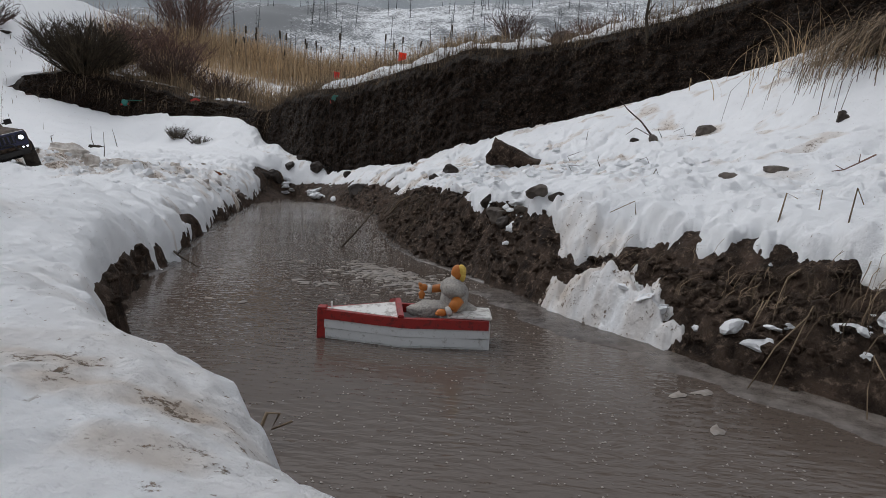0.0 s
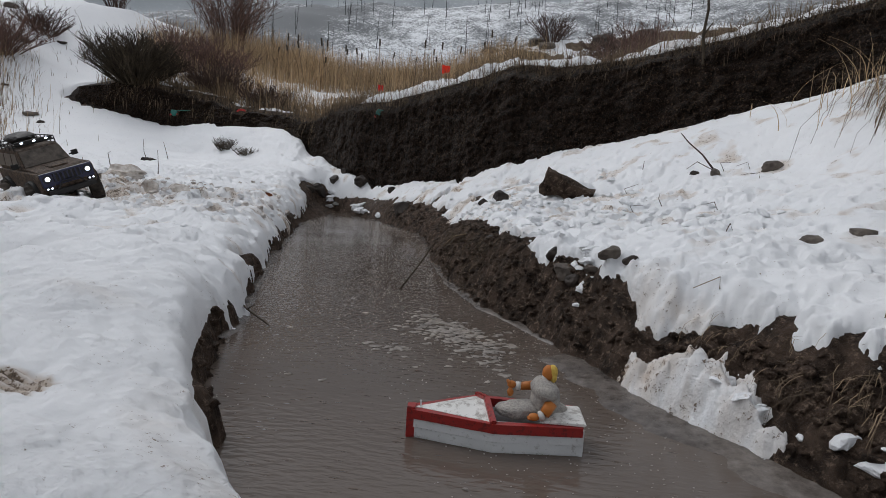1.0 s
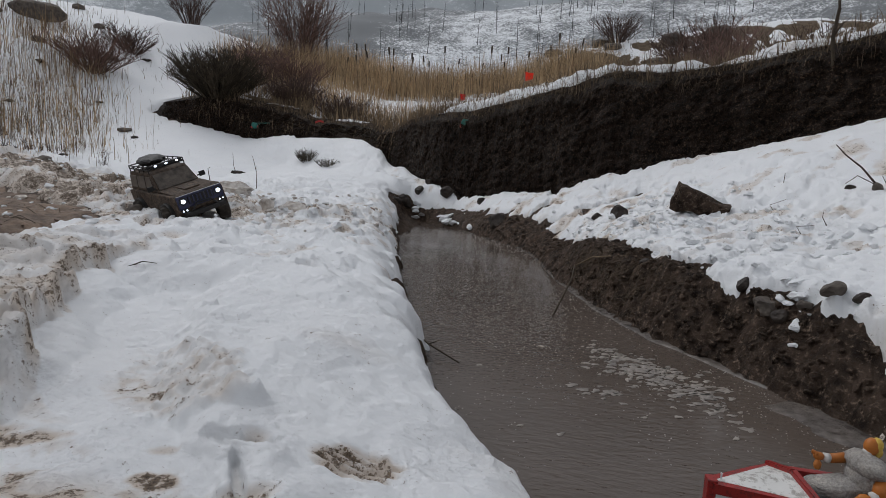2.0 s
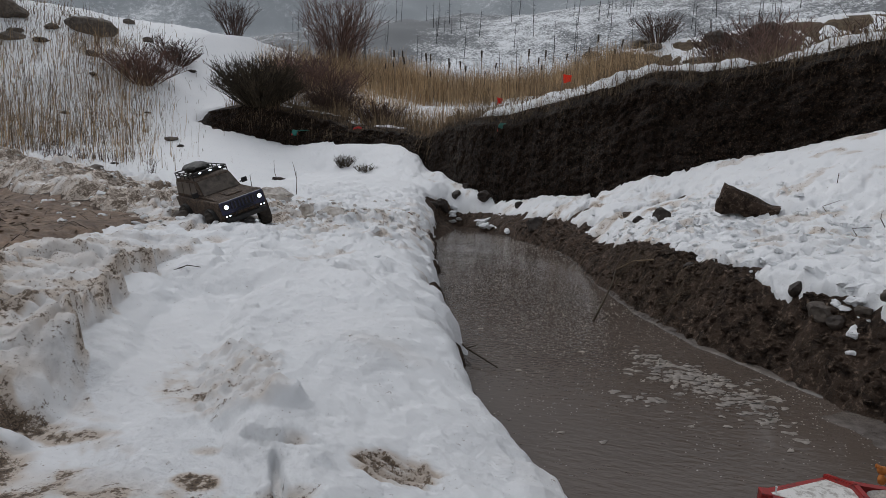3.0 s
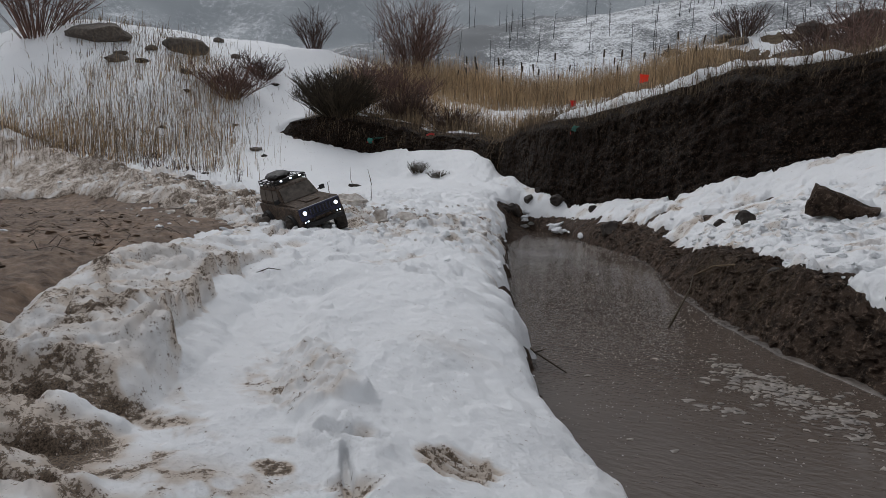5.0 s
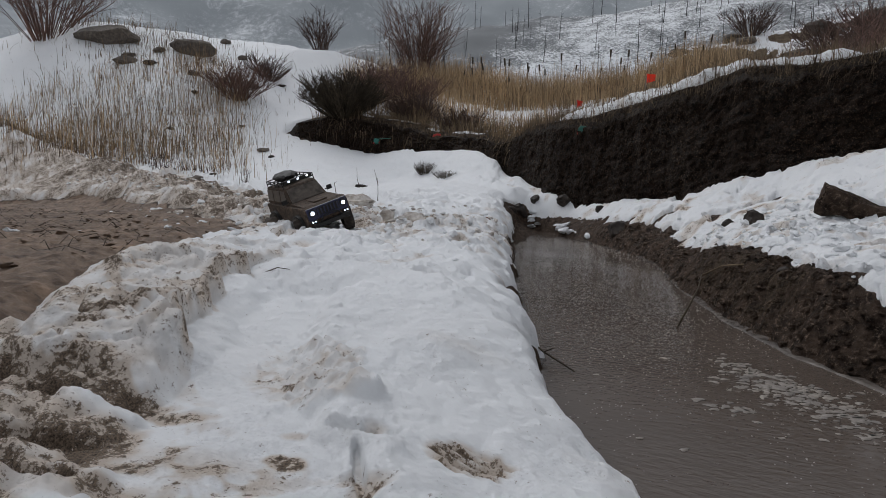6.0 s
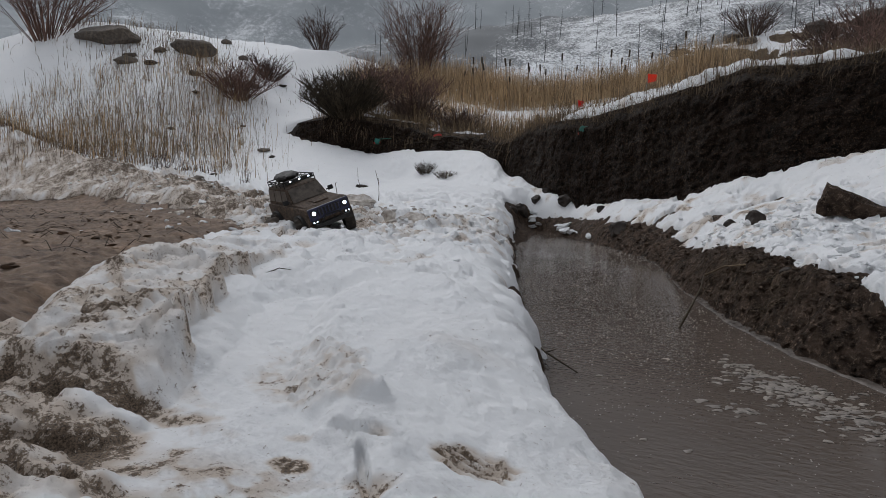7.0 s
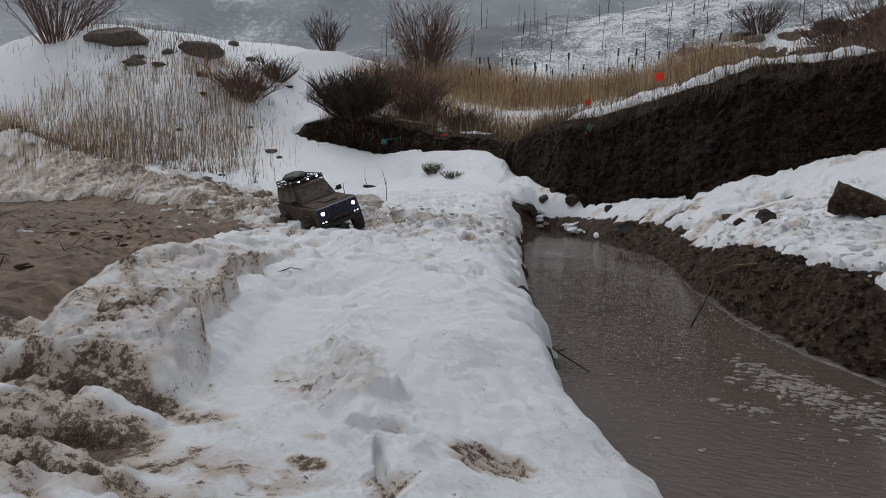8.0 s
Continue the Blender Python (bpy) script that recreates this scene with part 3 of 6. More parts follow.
    lumpy = smooth(fbm(x, y, 3, 3, 146) + .5 * hump(x, y, .30, 2.35, .5, .45), -.05, .35)
    d = d + trod * (0.014 * fbm(x, y, 6, 5, 95, .6) + lumpy * (.5 * blocks + 1.0 * crumbs + .5 * grains)) + smooth(dr, .15, .3) * (.005 * fbm(x, y, 14, 3, 96) - .013 * smooth(cells(x, y, 8, 97), .26, .08) * smooth(dr, 1.25, .95) - .012 * smooth(cells(x, y, 15, 78), .26, .08) * smooth(dr, 1.3, .9))
    d = d - .060 * smooth(fbm(x, y, 6, 4, 116, .6), .10, .36) * smooth(dr, .03, .10) * smooth(dr, .9, .5) * smooth(y, 1.4, 2.0) * smooth(y, 4.6, 4)
    # soft unevenness of all of it
    d = d + 0.018 * fbm(x, y, 3.6, 3, 98) + .0014 * fbm(x, y, 55, 3, 101, .6) * smooth(r, 2.4, 1.2)
    # thin and patchy further off
    patchy = smooth(e, 2.2, 4.2) * smooth(high, .02, .2) + smooth(r, 8, 11)
    d = d - np.clip(patchy, 0, 1) * (0.0 - 0.06 * fbm(x, y, 1.1, 4, 100))
    rocky = smooth(x, -1.5, .5) * smooth(y, 9.5, 11) * smooth(r, 20, 17)
    d = d - rocky * (.034 - .11 * fbm(x, y, 1.3, 4, 151))
    d = np.where(r > 20, 0.05, d)
    return d


def mud_and_shade(x, y):
    """Mud trodden and splashed into the snow, plus shade painted into its hollows."""
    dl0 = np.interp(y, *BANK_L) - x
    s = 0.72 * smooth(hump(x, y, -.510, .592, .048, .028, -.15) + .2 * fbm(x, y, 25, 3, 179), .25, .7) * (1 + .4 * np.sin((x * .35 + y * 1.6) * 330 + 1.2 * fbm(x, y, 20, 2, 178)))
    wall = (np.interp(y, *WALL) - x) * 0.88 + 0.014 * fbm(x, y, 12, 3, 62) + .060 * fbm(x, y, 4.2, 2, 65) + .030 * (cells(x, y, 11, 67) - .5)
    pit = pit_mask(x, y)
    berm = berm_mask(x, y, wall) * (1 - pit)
    # low spots between lumps are coloured dark like shade, over the splashed mud
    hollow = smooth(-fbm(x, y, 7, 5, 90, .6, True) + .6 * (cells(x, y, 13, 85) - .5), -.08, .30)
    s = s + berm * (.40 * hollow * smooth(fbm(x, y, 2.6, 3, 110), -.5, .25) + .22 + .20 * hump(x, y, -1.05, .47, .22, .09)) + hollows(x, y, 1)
    s = s + (.24 + .30 * fbm(x, y, 16, 3, 66)) * smooth(wall, -.014, -.004) * smooth(wall, .022, .010) * smooth(y, 1.7, 1.2) * smooth(y, .5, .7)
    s = s + .30 * smooth(-fbm(x, y, 9, 4, 91, .55, True), .12, .40) * smooth(y + .35 * x, .36, .22) * smooth(-x, .42, .6)
    patch = smooth(hump(x, y, -.79, .725, .165, .078, -.67) + .22 * fbm(x, y, 14, 3, 88), .32, .62)
    s = s + patch * (.13 + .30 * hump(x, y, -.665, .645, .04, .03) + .16 * smooth(cells(x, y, 55, 89), .35, .7))
    s = s + 0.22 * hump(x, y, -.75, .48, .07, .03, .3) + 0.12 * hump(x, y, -.62, .86, .09, .05)
    car = hump(x, y, -1.8, 2.7, .75, .5)
    s = s + .30 * smooth(-fbm(x, y, 5, 5, 94, .6), .02, .38) * smooth(y, 1.2, 1.9) * smooth(y, 4.8, 3.5) * smooth(dl0, .02, .1) + .30 * smooth(fbm(x, y, 6, 4, 189), .1, .4) * smooth(dl0, .16, .06) * smooth(y, 1.0, 1.6)
    s = s + car * (0.15 + 0.40 * fbm(x, y, 6, 4, 112) + .40 * smooth(-fbm(x, y, 6, 5, 92, .65, True), .05, .4))
    fb = ridge(x, y, tuple((px, py + .1, 1) for px, py, _ in FAR_BERM), .45)
    beyond = y - (2.42 + 0.47 * (-2.3 - np.maximum(x, -5.2)))
    dirty = smooth(beyond, -.45, -.1) * smooth(beyond, 1.2, .7) * smooth(-x, 2.0, 2.6) * smooth(x, -9, -8)
    s = s + dirty * (.32 + .45 * fbm(x + .5 * y, y - .5 * x, 5, 5, 148, .7) + .35 * smooth(fbm(x * .8 + .4 * y, (y - .5 * x) * 2.2, 4.5, 4, 149), .0, .4))
    s = s + fb * (0.08 + 0.6 * fbm(x, y, 4, 4, 113) + .45 * smooth(-fbm(x, y, 6, 5, 92, .65, True), .05, .4))
    s = s + .40 * smooth(hump(x, y, -.93, .445, .13, .05, .45) + .9 * hump(x, y, -.80, .37, .11, .05, .3) + .4 * fbm(x, y, 14, 4, 154), .20, .9) + .34 * smooth(hump(x, y, -.037, .192, .028, .016, .3) + .35 * fbm(x, y, 30, 3, 155), .25, .9) + .24 * smooth(hump(x, y, -.112, .245, .03, .028) + .35 * fbm(x, y, 30, 3, 155), .3, .9) + .30 * smooth(hump(x, y, -.90, .42, .17, .07, .4) + .3 * fbm(x, y, 13, 4, 193, .6), .2, .8) + .34 * smooth(hump(x, y, -.070, .232, .045, .014, .2) + .35 * fbm(x, y, 28, 4, 192), .25, .9) + .12 * hump(x, y, -.19, .44, .03, .02) + .12 * hump(x, y, -.33, .66, .06, .02)
    s = s + .45 * smooth(hump(x, y, -3.75, 3.55, .35, .16, .3) + .4 * fbm(x, y, 6, 3, 150), .4, .8) + .2 * hump(x, y, -5.6, 4.3, .8, .2, .45)
    s = s + 0.22 * hump(x, y, -.16, .27, .05, .03) + 0.22 * hump(x, y, -.05, .24, .05, .02) + .12 * smooth(dl0, .02, .06) * smooth(dl0, .16, .08) * smooth(y, .8, .5)
    dl, dr = edges(x, y)
    s = s + (.24 + .35 * fbm(x, y, 18, 4, 191, .65)) * smooth(dr, .20, .13) * smooth(dr, -.05, .0) * smooth(y, 1.4, 1.1)
    s = s + .38 * smooth(fbm(x, y, 7, 4, 115), .0, .40) * smooth(dr, .02, .12) * smooth(dr, .75, .4) * smooth(y, 1.5, 2.2) * smooth(y, 4.6, 4)
    s = s + 0.10 * smooth(dr, .18, .5) * smooth(dr, 1.1, .85) * smooth(fbm(x, y, 9, 3, 114), .15, .5) * smooth(y, 3.5, 2.5)
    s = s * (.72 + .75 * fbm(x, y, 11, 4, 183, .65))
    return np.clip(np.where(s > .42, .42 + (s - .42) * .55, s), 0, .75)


def top(x, y):
    """The height of whatever lies on top at a place."""
    x, y = np.array([float(x)]), np.array([float(y)])
    return float((ground(x, y) + np.maximum(0, snow_depth(x, y)))[0])


def tops(spots):
    """The same for many places at once."""
    x, y = np.array([p[0] for p in spots], float), np.array([p[1] for p in spots], float)
    return ground(x, y) + np.maximum(0, snow_depth(x, y))


# ---- helpers for meshes ----
def link_mesh(name, verts, faces, material, parent=None, label="", shade=True):
    me = bpy.data.meshes.new(name)
    me.from_pydata(verts, [], faces)
    for m in material if isinstance(material, (list, tuple)) else (material,):
        me.materials.append(m)
    if shade:
        me.polygons.foreach_set("use_smooth", np.ones(len(me.polygons), bool))
    me.update()
    ob = new(name, me)
    ob.parent = parent
    return tagged(ob, label)


def part(name, bm, material, parent=None, label="", shade=False):
    me = bpy.data.meshes.new(name)
    bmesh.ops.recalc_face_normals(bm, faces=bm.faces)
    bm.to_mesh(me)
    bm.free()
    for m in material if isinstance(material, (list, tuple)) else (material,):
        me.materials.append(m)
    if shade:
        me.polygons.foreach_set("use_smooth", np.ones(len(me.polygons), bool))
    ob = new(name, me)
    ob.parent = parent
    return tagged(ob, label)


def thing(name, m, label, category, group="", kind=""):
    ob = new(name)
    ob.empty_display_size = 0.05
    ob.matrix_world = m
    return tagged(ob, label, category, group, kind)


def polar_grid(cx, cy, radii, angles):
    a, r = np.meshgrid(angles, radii)
    x, y = cx + r * np.sin(a), cy + r * np.cos(a)
    n, k = len(radii), len(angles)
    i = (np.arange(n - 1)[:, None] * k + np.arange(k - 1)[None, :]).ravel()
    quads = np.stack([i, i + 1, i + k + 1, i + k], 1)
    return x.ravel(), y.ravel(), quads


def sheet(name, x, y, z, quads, material, **attributes):
    me = bpy.data.meshes.new(name)
    used = np.unique(quads)
    back = np.zeros(len(x), np.int64)
    back[used] = np.arange(len(used))
    quads = back[quads]
    me.vertices.add(len(used)), me.loops.add(quads.size), me.polygons.add(len(quads))
    me.vertices.foreach_set("co", np.stack([x, y, z], 1)[used].astype(np.float32).ravel())
    me.loops.foreach_set("vertex_index", quads[:, ::-1].astype(np.int32).ravel())
    me.polygons.foreach_set("loop_start", np.arange(0, quads.size, 4, dtype=np.int32))
    me.polygons.foreach_set("use_smooth", np.ones(len(quads), bool))
    me.materials.append(material)
    for key, values in attributes.items():
        at = me.attributes.new(key, "FLOAT", "POINT")
        at.data.foreach_set("value", np.asarray(values)[used].astype(np.float32))
    me.update(calc_edges=True)
    me.validate()
    return new(name, me)


CX, CY = -0.15, -0.12
FINE = np.radians(np.concatenate([np.arange(-180, -66, 3.0), np.arange(-66, 44, 0.13), np.arange(44, 180.1, 3.0)]))
COARSE = np.radians(np.concatenate([np.arange(-180, -66, 3.0), np.arange(-66, 44, 0.26), np.arange(44, 180.1, 3.0)]))
radii = np.concatenate([np.arange(0.02, 0.3, 0.03), 0.3 * 1.0045 ** np.arange(0, 358), 1.5 * 1.005 ** np.arange(0, 322), 7.44 * 1.012 ** np.arange(0, 117), 30 * 1.12 ** np.arange(0, 16)])
radii_s = radii[radii < 60]

gx, gy, gq = polar_grid(CX, CY, np.concatenate([np.arange(0.02, 0.3, 0.03), 0.3 * 1.011 ** np.arange(0, 64), .604 * 1.0058 ** np.arange(0, 277), 3 * 1.0032 ** np.arange(0, 326), 8.52 * 1.021 ** np.arange(0, 60), 30 * 1.12 ** np.arange(0, 16)]), COARSE)
gz = ground(gx, gy)
is_mud = pit_mask(gx, gy)
soil = sheet("ground", gx, gy, gz, gq, SOIL)
soil.data.materials.append(MUD)
soil.data.materials.append(BANK_MUD)
soil.data.materials.append(TURF)
behind = scarp(gx, gy)[0][gq].mean(1)
soil.data.polygons.foreach_set("material_index", np.where(is_mud[gq].mean(1) > 0.5, 1, np.where(behind < -0.07, 2, np.where(behind > .45, 3, 0))).astype(np.int32))
tagged(soil, "dark wet loam with churned mud beneath the snow", "ground", kind="structure")

sx, sy, sq = polar_grid(CX, CY, radii_s, FINE)
sd = snow_depth(sx, sy)
sz = ground(sx, sy) + np.where(sd < 0, sd * 2.2, sd)
keep = (sd[sq] > -0.004).any(1)
snow = sheet("snow_cover", sx, sy, sz, sq[keep], SNOW, mud_and_shade=mud_and_shade(sx, sy))
tagged(snow, "wet white melting snow, trodden and mud-stained, hollows painted darker", "snow", kind="structure")

wx, wy, wq = polar_grid(0.0, 0.3, np.concatenate([[0.01], np.linspace(0.2, 6.5, 30)]), np.radians(np.arange(-180, 181, 10.0)))
water = sheet("water", wx, wy, np.zeros(len(wx)), wq, WATER)
tagged(water, "brown muddy ditch water pocked by sleet", "water", kind="structure")

# far slopes
hx, hy, hq = polar_grid(0, 0, 60 * 1.016 ** np.arange(0, 110), np.radians(np.arange(-75, 50.1, 0.5)))
hr, ha = np.hypot(hx, hy), np.degrees(np.arctan2(hx, hy))
HILL_CREST = ((-75, -50, -38, -31, -24, -14, 0, 15, 30, 50), (.10, .13, .17, .21, .245, .268, .285, .30, .30, .28))
crest = np.interp(ha, *HILL_CREST)
hz = hr * crest * smooth(hr, 45, 235) * (1 - 0.10 * smooth(hr, 235, 330)) + 7 * fbm(hx, hy, 0.012, 4, 120) * smooth(hr, 70, 150) + 1.6 * fbm(hx, hy, 0.07, 4, 121)
tagged(sheet("near_hill", hx, hy, hz, hq, HILL, brush=np.zeros(len(hx))), "snowy burnt hillside dotted with brush", "hill", kind="structure")
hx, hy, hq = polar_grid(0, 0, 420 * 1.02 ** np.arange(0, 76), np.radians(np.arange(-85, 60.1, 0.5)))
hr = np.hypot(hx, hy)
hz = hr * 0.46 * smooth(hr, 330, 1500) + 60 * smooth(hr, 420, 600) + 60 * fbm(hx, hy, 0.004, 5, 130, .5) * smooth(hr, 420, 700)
tagged(sheet("mountain", hx, hy, hz, hq, MOUNTAIN, brush=0.10 + 0.16 * fbm(hx, hy, 0.006, 3, 131)), "far mountainside streaked with snow, grey with painted haze", "mountain", kind="structure")


# ---- builders of things ----
def tube(verts, faces, pts, r0, r1, sides=4):
    """A tapered stem along points."""
    base, n = len(verts), len(pts)
    for i, p in enumerate(pts):
        p = Vector(p)
        ahead = (Vector(pts[min(i + 1, n - 1)]) - Vector(pts[max(i - 1, 0)])).normalized()
        a = ahead.orthogonal().normalized()
        b = ahead.cross(a)
        r = r0 + (r1 - r0) * i / (n - 1)
        for k in range(sides):
            t = 2 * math.pi * k / sides
            verts.append(tuple(p + a * (r * math.cos(t)) + b * (r * math.sin(t))))
    for i in range(n - 1):
        for k in range(sides):
            q = base + i * sides
            faces.append((q + k, q + (k + 1) % sides, q + sides + (k + 1) % sides, q + sides + k))
    faces.append(tuple(base + k for k in range(sides))[::-1])
    faces.append(tuple(base + (n - 1) * sides + k for k in range(sides)))


def blade(verts, faces, foot, lean, height, width, droop, rng, steps=3):
    """One flat tapering leaf of grass: from its foot up, leaning and drooping."""
    base = len(verts)
    side = Vector((-lean[1], lean[0], 0))
    if side.length < 1e-6:
        side = Vector((1, 0, 0))
    side = (side.normalized() + Vector((rng.uniform(-.6, .6), rng.uniform(-.6, .6), 0))).normalized()
    for i in range(steps + 1):
        s = i / steps
        p = Vector(foot) + Vector((lean[0], lean[1], 0)) * (s * s) + Vector((0, 0, height * (s - droop * s * s)))
        w = width * (1 - 0.75 * s)
        verts.append(tuple(p - side * w / 2)), verts.append(tuple(p + side * w / 2))
    for i in range(steps):
        q = base + 2 * i
        faces.append((q, q + 1, q + 3, q + 2))


def rock_mesh(seed, sx, sy, sz, rough=0.35, sub=3):
    bm = bmesh.new()
    bmesh.ops.create_icosphere(bm, subdivisions=sub, radius=1)
    off = Vector((seed * 7.3, seed * 3.1, seed))
    rr = random.Random(seed)
    cuts = [(Vector((rr.gauss(0, 1), rr.gauss(0, 1), rr.gauss(0, .8))).normalized(), rr.uniform(.55, .9)) for _ in range(9)]
    for v in bm.verts:
        p = v.co.copy()
        for d, far in cuts:
            over = p.dot(d) - far
            if over > 0:
                p -= d * over
        k = 1 + rough * .6 * noise.noise(p * 0.9 + off) + rough * 0.35 * noise.noise(p * 2.6 + off) + rough * 0.22 * noise.noise(p * 6 + off)
        v.co = Vector((p.x * k * sx, p.y * k * sy, p.z * k * sz))
    return bm


def rock(x, y, z, sx, sy, sz, material, label, seed, turn=0, tip=0, group="", rough=0.35, sub=3, name="rock"):
    ob = part(name, rock_mesh(seed, sx, sy, sz, rough, sub), material, shade=False)
    ob.matrix_world = pose(x, y, z, tip, 0, turn)
    return tagged(ob, label, name.replace("_", " "), group)


def box(bm, x0, x1, y0, y1, z0, z1, bevel=0.0):
    g = bmesh.ops.create_cube(bm, size=1, matrix=Matrix.LocRotScale(((x0 + x1) / 2, (y0 + y1) / 2, (z0 + z1) / 2), None, (x1 - x0, y1 - y0, z1 - z0)))
    if bevel:
        es = list({e for v in g["verts"] for e in v.link_edges})
        bmesh.ops.bevel(bm, geom=es, offset=bevel, segments=2, affect="EDGES", profile=0.6)
    return g


def rod(bm, a, b, r, sides=8):
    a, b = Vector(a), Vector(b)
    m = Matrix.Translation((a + b) / 2) @ (b - a).to_track_quat("Z", "Y").to_matrix().to_4x4()
    bmesh.ops.create_cone(bm, cap_ends=True, segments=sides, radius1=r, radius2=r, depth=(b - a).length, matrix=m)


def ball(bm, p, s, sub=2, m=None):
    s = s if isinstance(s, tuple) else (s, s, s)
    g = bmesh.ops.create_icosphere(bm, subdivisions=sub, radius=1, matrix=Matrix.LocRotScale(p, m, s))
    return g["verts"]


def prism(bm, outline, y0, y1, bevel=0.0):
    """An outline in x and z, drawn out along y."""
    v0 = [bm.verts.new((x, y0, z)) for x, z in outline]
    v1 = [bm.verts.new((x, y1, z)) for x, z in outline]
    n = len(outline)
    fs = [bm.faces.new(v0), bm.faces.new(v1[::-1])] + [bm.faces.new((v0[i], v1[i], v1[(i + 1) % n], v0[(i + 1) % n])) for i in range(n)]
    if bevel:
        es = list({e for f in fs for e in f.edges})
        bmesh.ops.bevel(bm, geom=es, offset=bevel, segments=2, affect="EDGES", profile=0.6)


def set_mat(bm, verts, i):
    vs = set(verts)
    for f in bm.faces:
        if all(v in vs for v in f.verts):
            f.material_index = i


# ---- the toy boat and the doll in it ----
def toy_boat():
    t = thing("toy_boat", pose(-0.124, 0.803, 0.0) @ Matrix.Diagonal((.965, .965, .87, 1)), "small white and red painted wooden toy boat afloat", "boat")
    plan_n = [(0, 0), (.115, -.026), (.236, -.012)]
    plan_f = [(0, 0.012), (.092, .072), (.236, .058)]
    low, high = -0.012, 0.046

    def flank(z0, z1, out, pts):
        bm = bmesh.new()
        sgn = -1 if pts is plan_n else 1
        ring = []
        n = 14
        for i in range(n + 1):
            s = i / n * 2
            a, b = pts[int(min(s, 1.999))], pts[int(min(s, 1.999)) + 1]
            f = s - int(min(s, 1.999))
            x, y = a[0] + f * (b[0] - a[0]), a[1] + f * (b[1] - a[1])
            wob = 0.0011 * noise.noise(Vector((x * 55, z0 * 90, sgn)))
            ring.append([bm.verts.new((x, y + sgn * (out + wob), z0 + wob)), bm.verts.new((x, y + sgn * (out + wob), z1 + wob * .6)), bm.verts.new((x, y - sgn * .006, z1 + wob * .6)), bm.verts.new((x, y - sgn * .006, z0))])
        for p, q in zip(ring, ring[1:]):
            for k in range(4):
                bm.faces.new((p[k], q[k], q[(k + 1) % 4], p[(k + 1) % 4]))
        bm.faces.new(ring[0]), bm.faces.new(ring[-1])
        return bm
    for pts in (plan_n, plan_f):
        for k in range(3):
            part("strake", flank(low + k * .0145, low + k * .0145 + .0138, 0.001 * k, pts), BOAT_WHITE, t, "white painted plank")
        part("gunwale", flank(.0315, high, .0042, pts), BOAT_RED, t, "red painted gunwale")
    bm = bmesh.new()
    box(bm, -.0065, .006, -.003, .014, low, high + .004, .0018)
    part("stem_post", bm, BOAT_RED, t, "red painted bow post")
    bm = bmesh.new()
    box(bm, .232, .2385, -.013, .058, low, .040, .001)
    part("transom", bm, BOAT_WHITE, t, "white stern board")
    # deck: two planes rising to a shallow ridge
    bm = bmesh.new()
    tip = bm.verts.new((.004, .006, high + .001))
    a, r, f = bm.verts.new((.113, -.023, high)), bm.verts.new((.103, .028, high + .012)), bm.verts.new((.091, .069, high))
    b_tip, b_a, b_r, b_f = (bm.verts.new(v.co - Vector((0, 0, .005))) for v in (tip, a, r, f))
    for q in ((tip, a, r), (tip, r, f), (b_tip, b_r, b_a), (b_tip, b_f, b_r), (tip, b_tip, b_a, a), (a, b_a, b_r, r), (r, b_r, b_f, f), (f, b_f, b_tip, tip)):
        bm.faces.new(q)
    part("deck", bm, DECK, t, "worn white painted deck")
    bm = bmesh.new()
    for p, q in (((.1145, -.027, high), (.1045, .028, high + .0135)), ((.1045, .028, high + .0135), (.0915, .073, high))):
        p, q = Vector(p), Vector(q)
        m = Matrix.Translation((p + q) / 2) @ (q - p).to_track_quat("Y", "Z").to_matrix().to_4x4() @ Matrix.Diagonal((.0085, (q - p).length + .003, .010, 1))
        g = bmesh.ops.create_cube(bm, size=1, matrix=m)
        bmesh.ops.bevel(bm, geom=list({e for v in g["verts"] for e in v.link_edges}), offset=.0014, segments=2, affect="EDGES")
    part("coaming", bm, BOAT_RED, t, "red painted cross bar")
    bm = bmesh.new()
    box(bm, .105, .234, -.010, .055, .008, .012)
    part("floor_board", bm, BOAT_WHITE, t)
    bm = bmesh.new()
    prism(bm, [(.178, .0465), (.184, .0505), (.238, .0515), (.241, .049), (.238, .0465)], -.013, .050, .0012)
    part("stern_seat", bm, DECK, t, "worn white stern board")
    bm = bmesh.new()
    rod(bm, (.012, .008, .046), (.012, .008, .055), .0011), ball(bm, (.012, .008, .056), .0016, 1)
    part("bow_pin", bm, BOAT_WHITE, t)
    return t


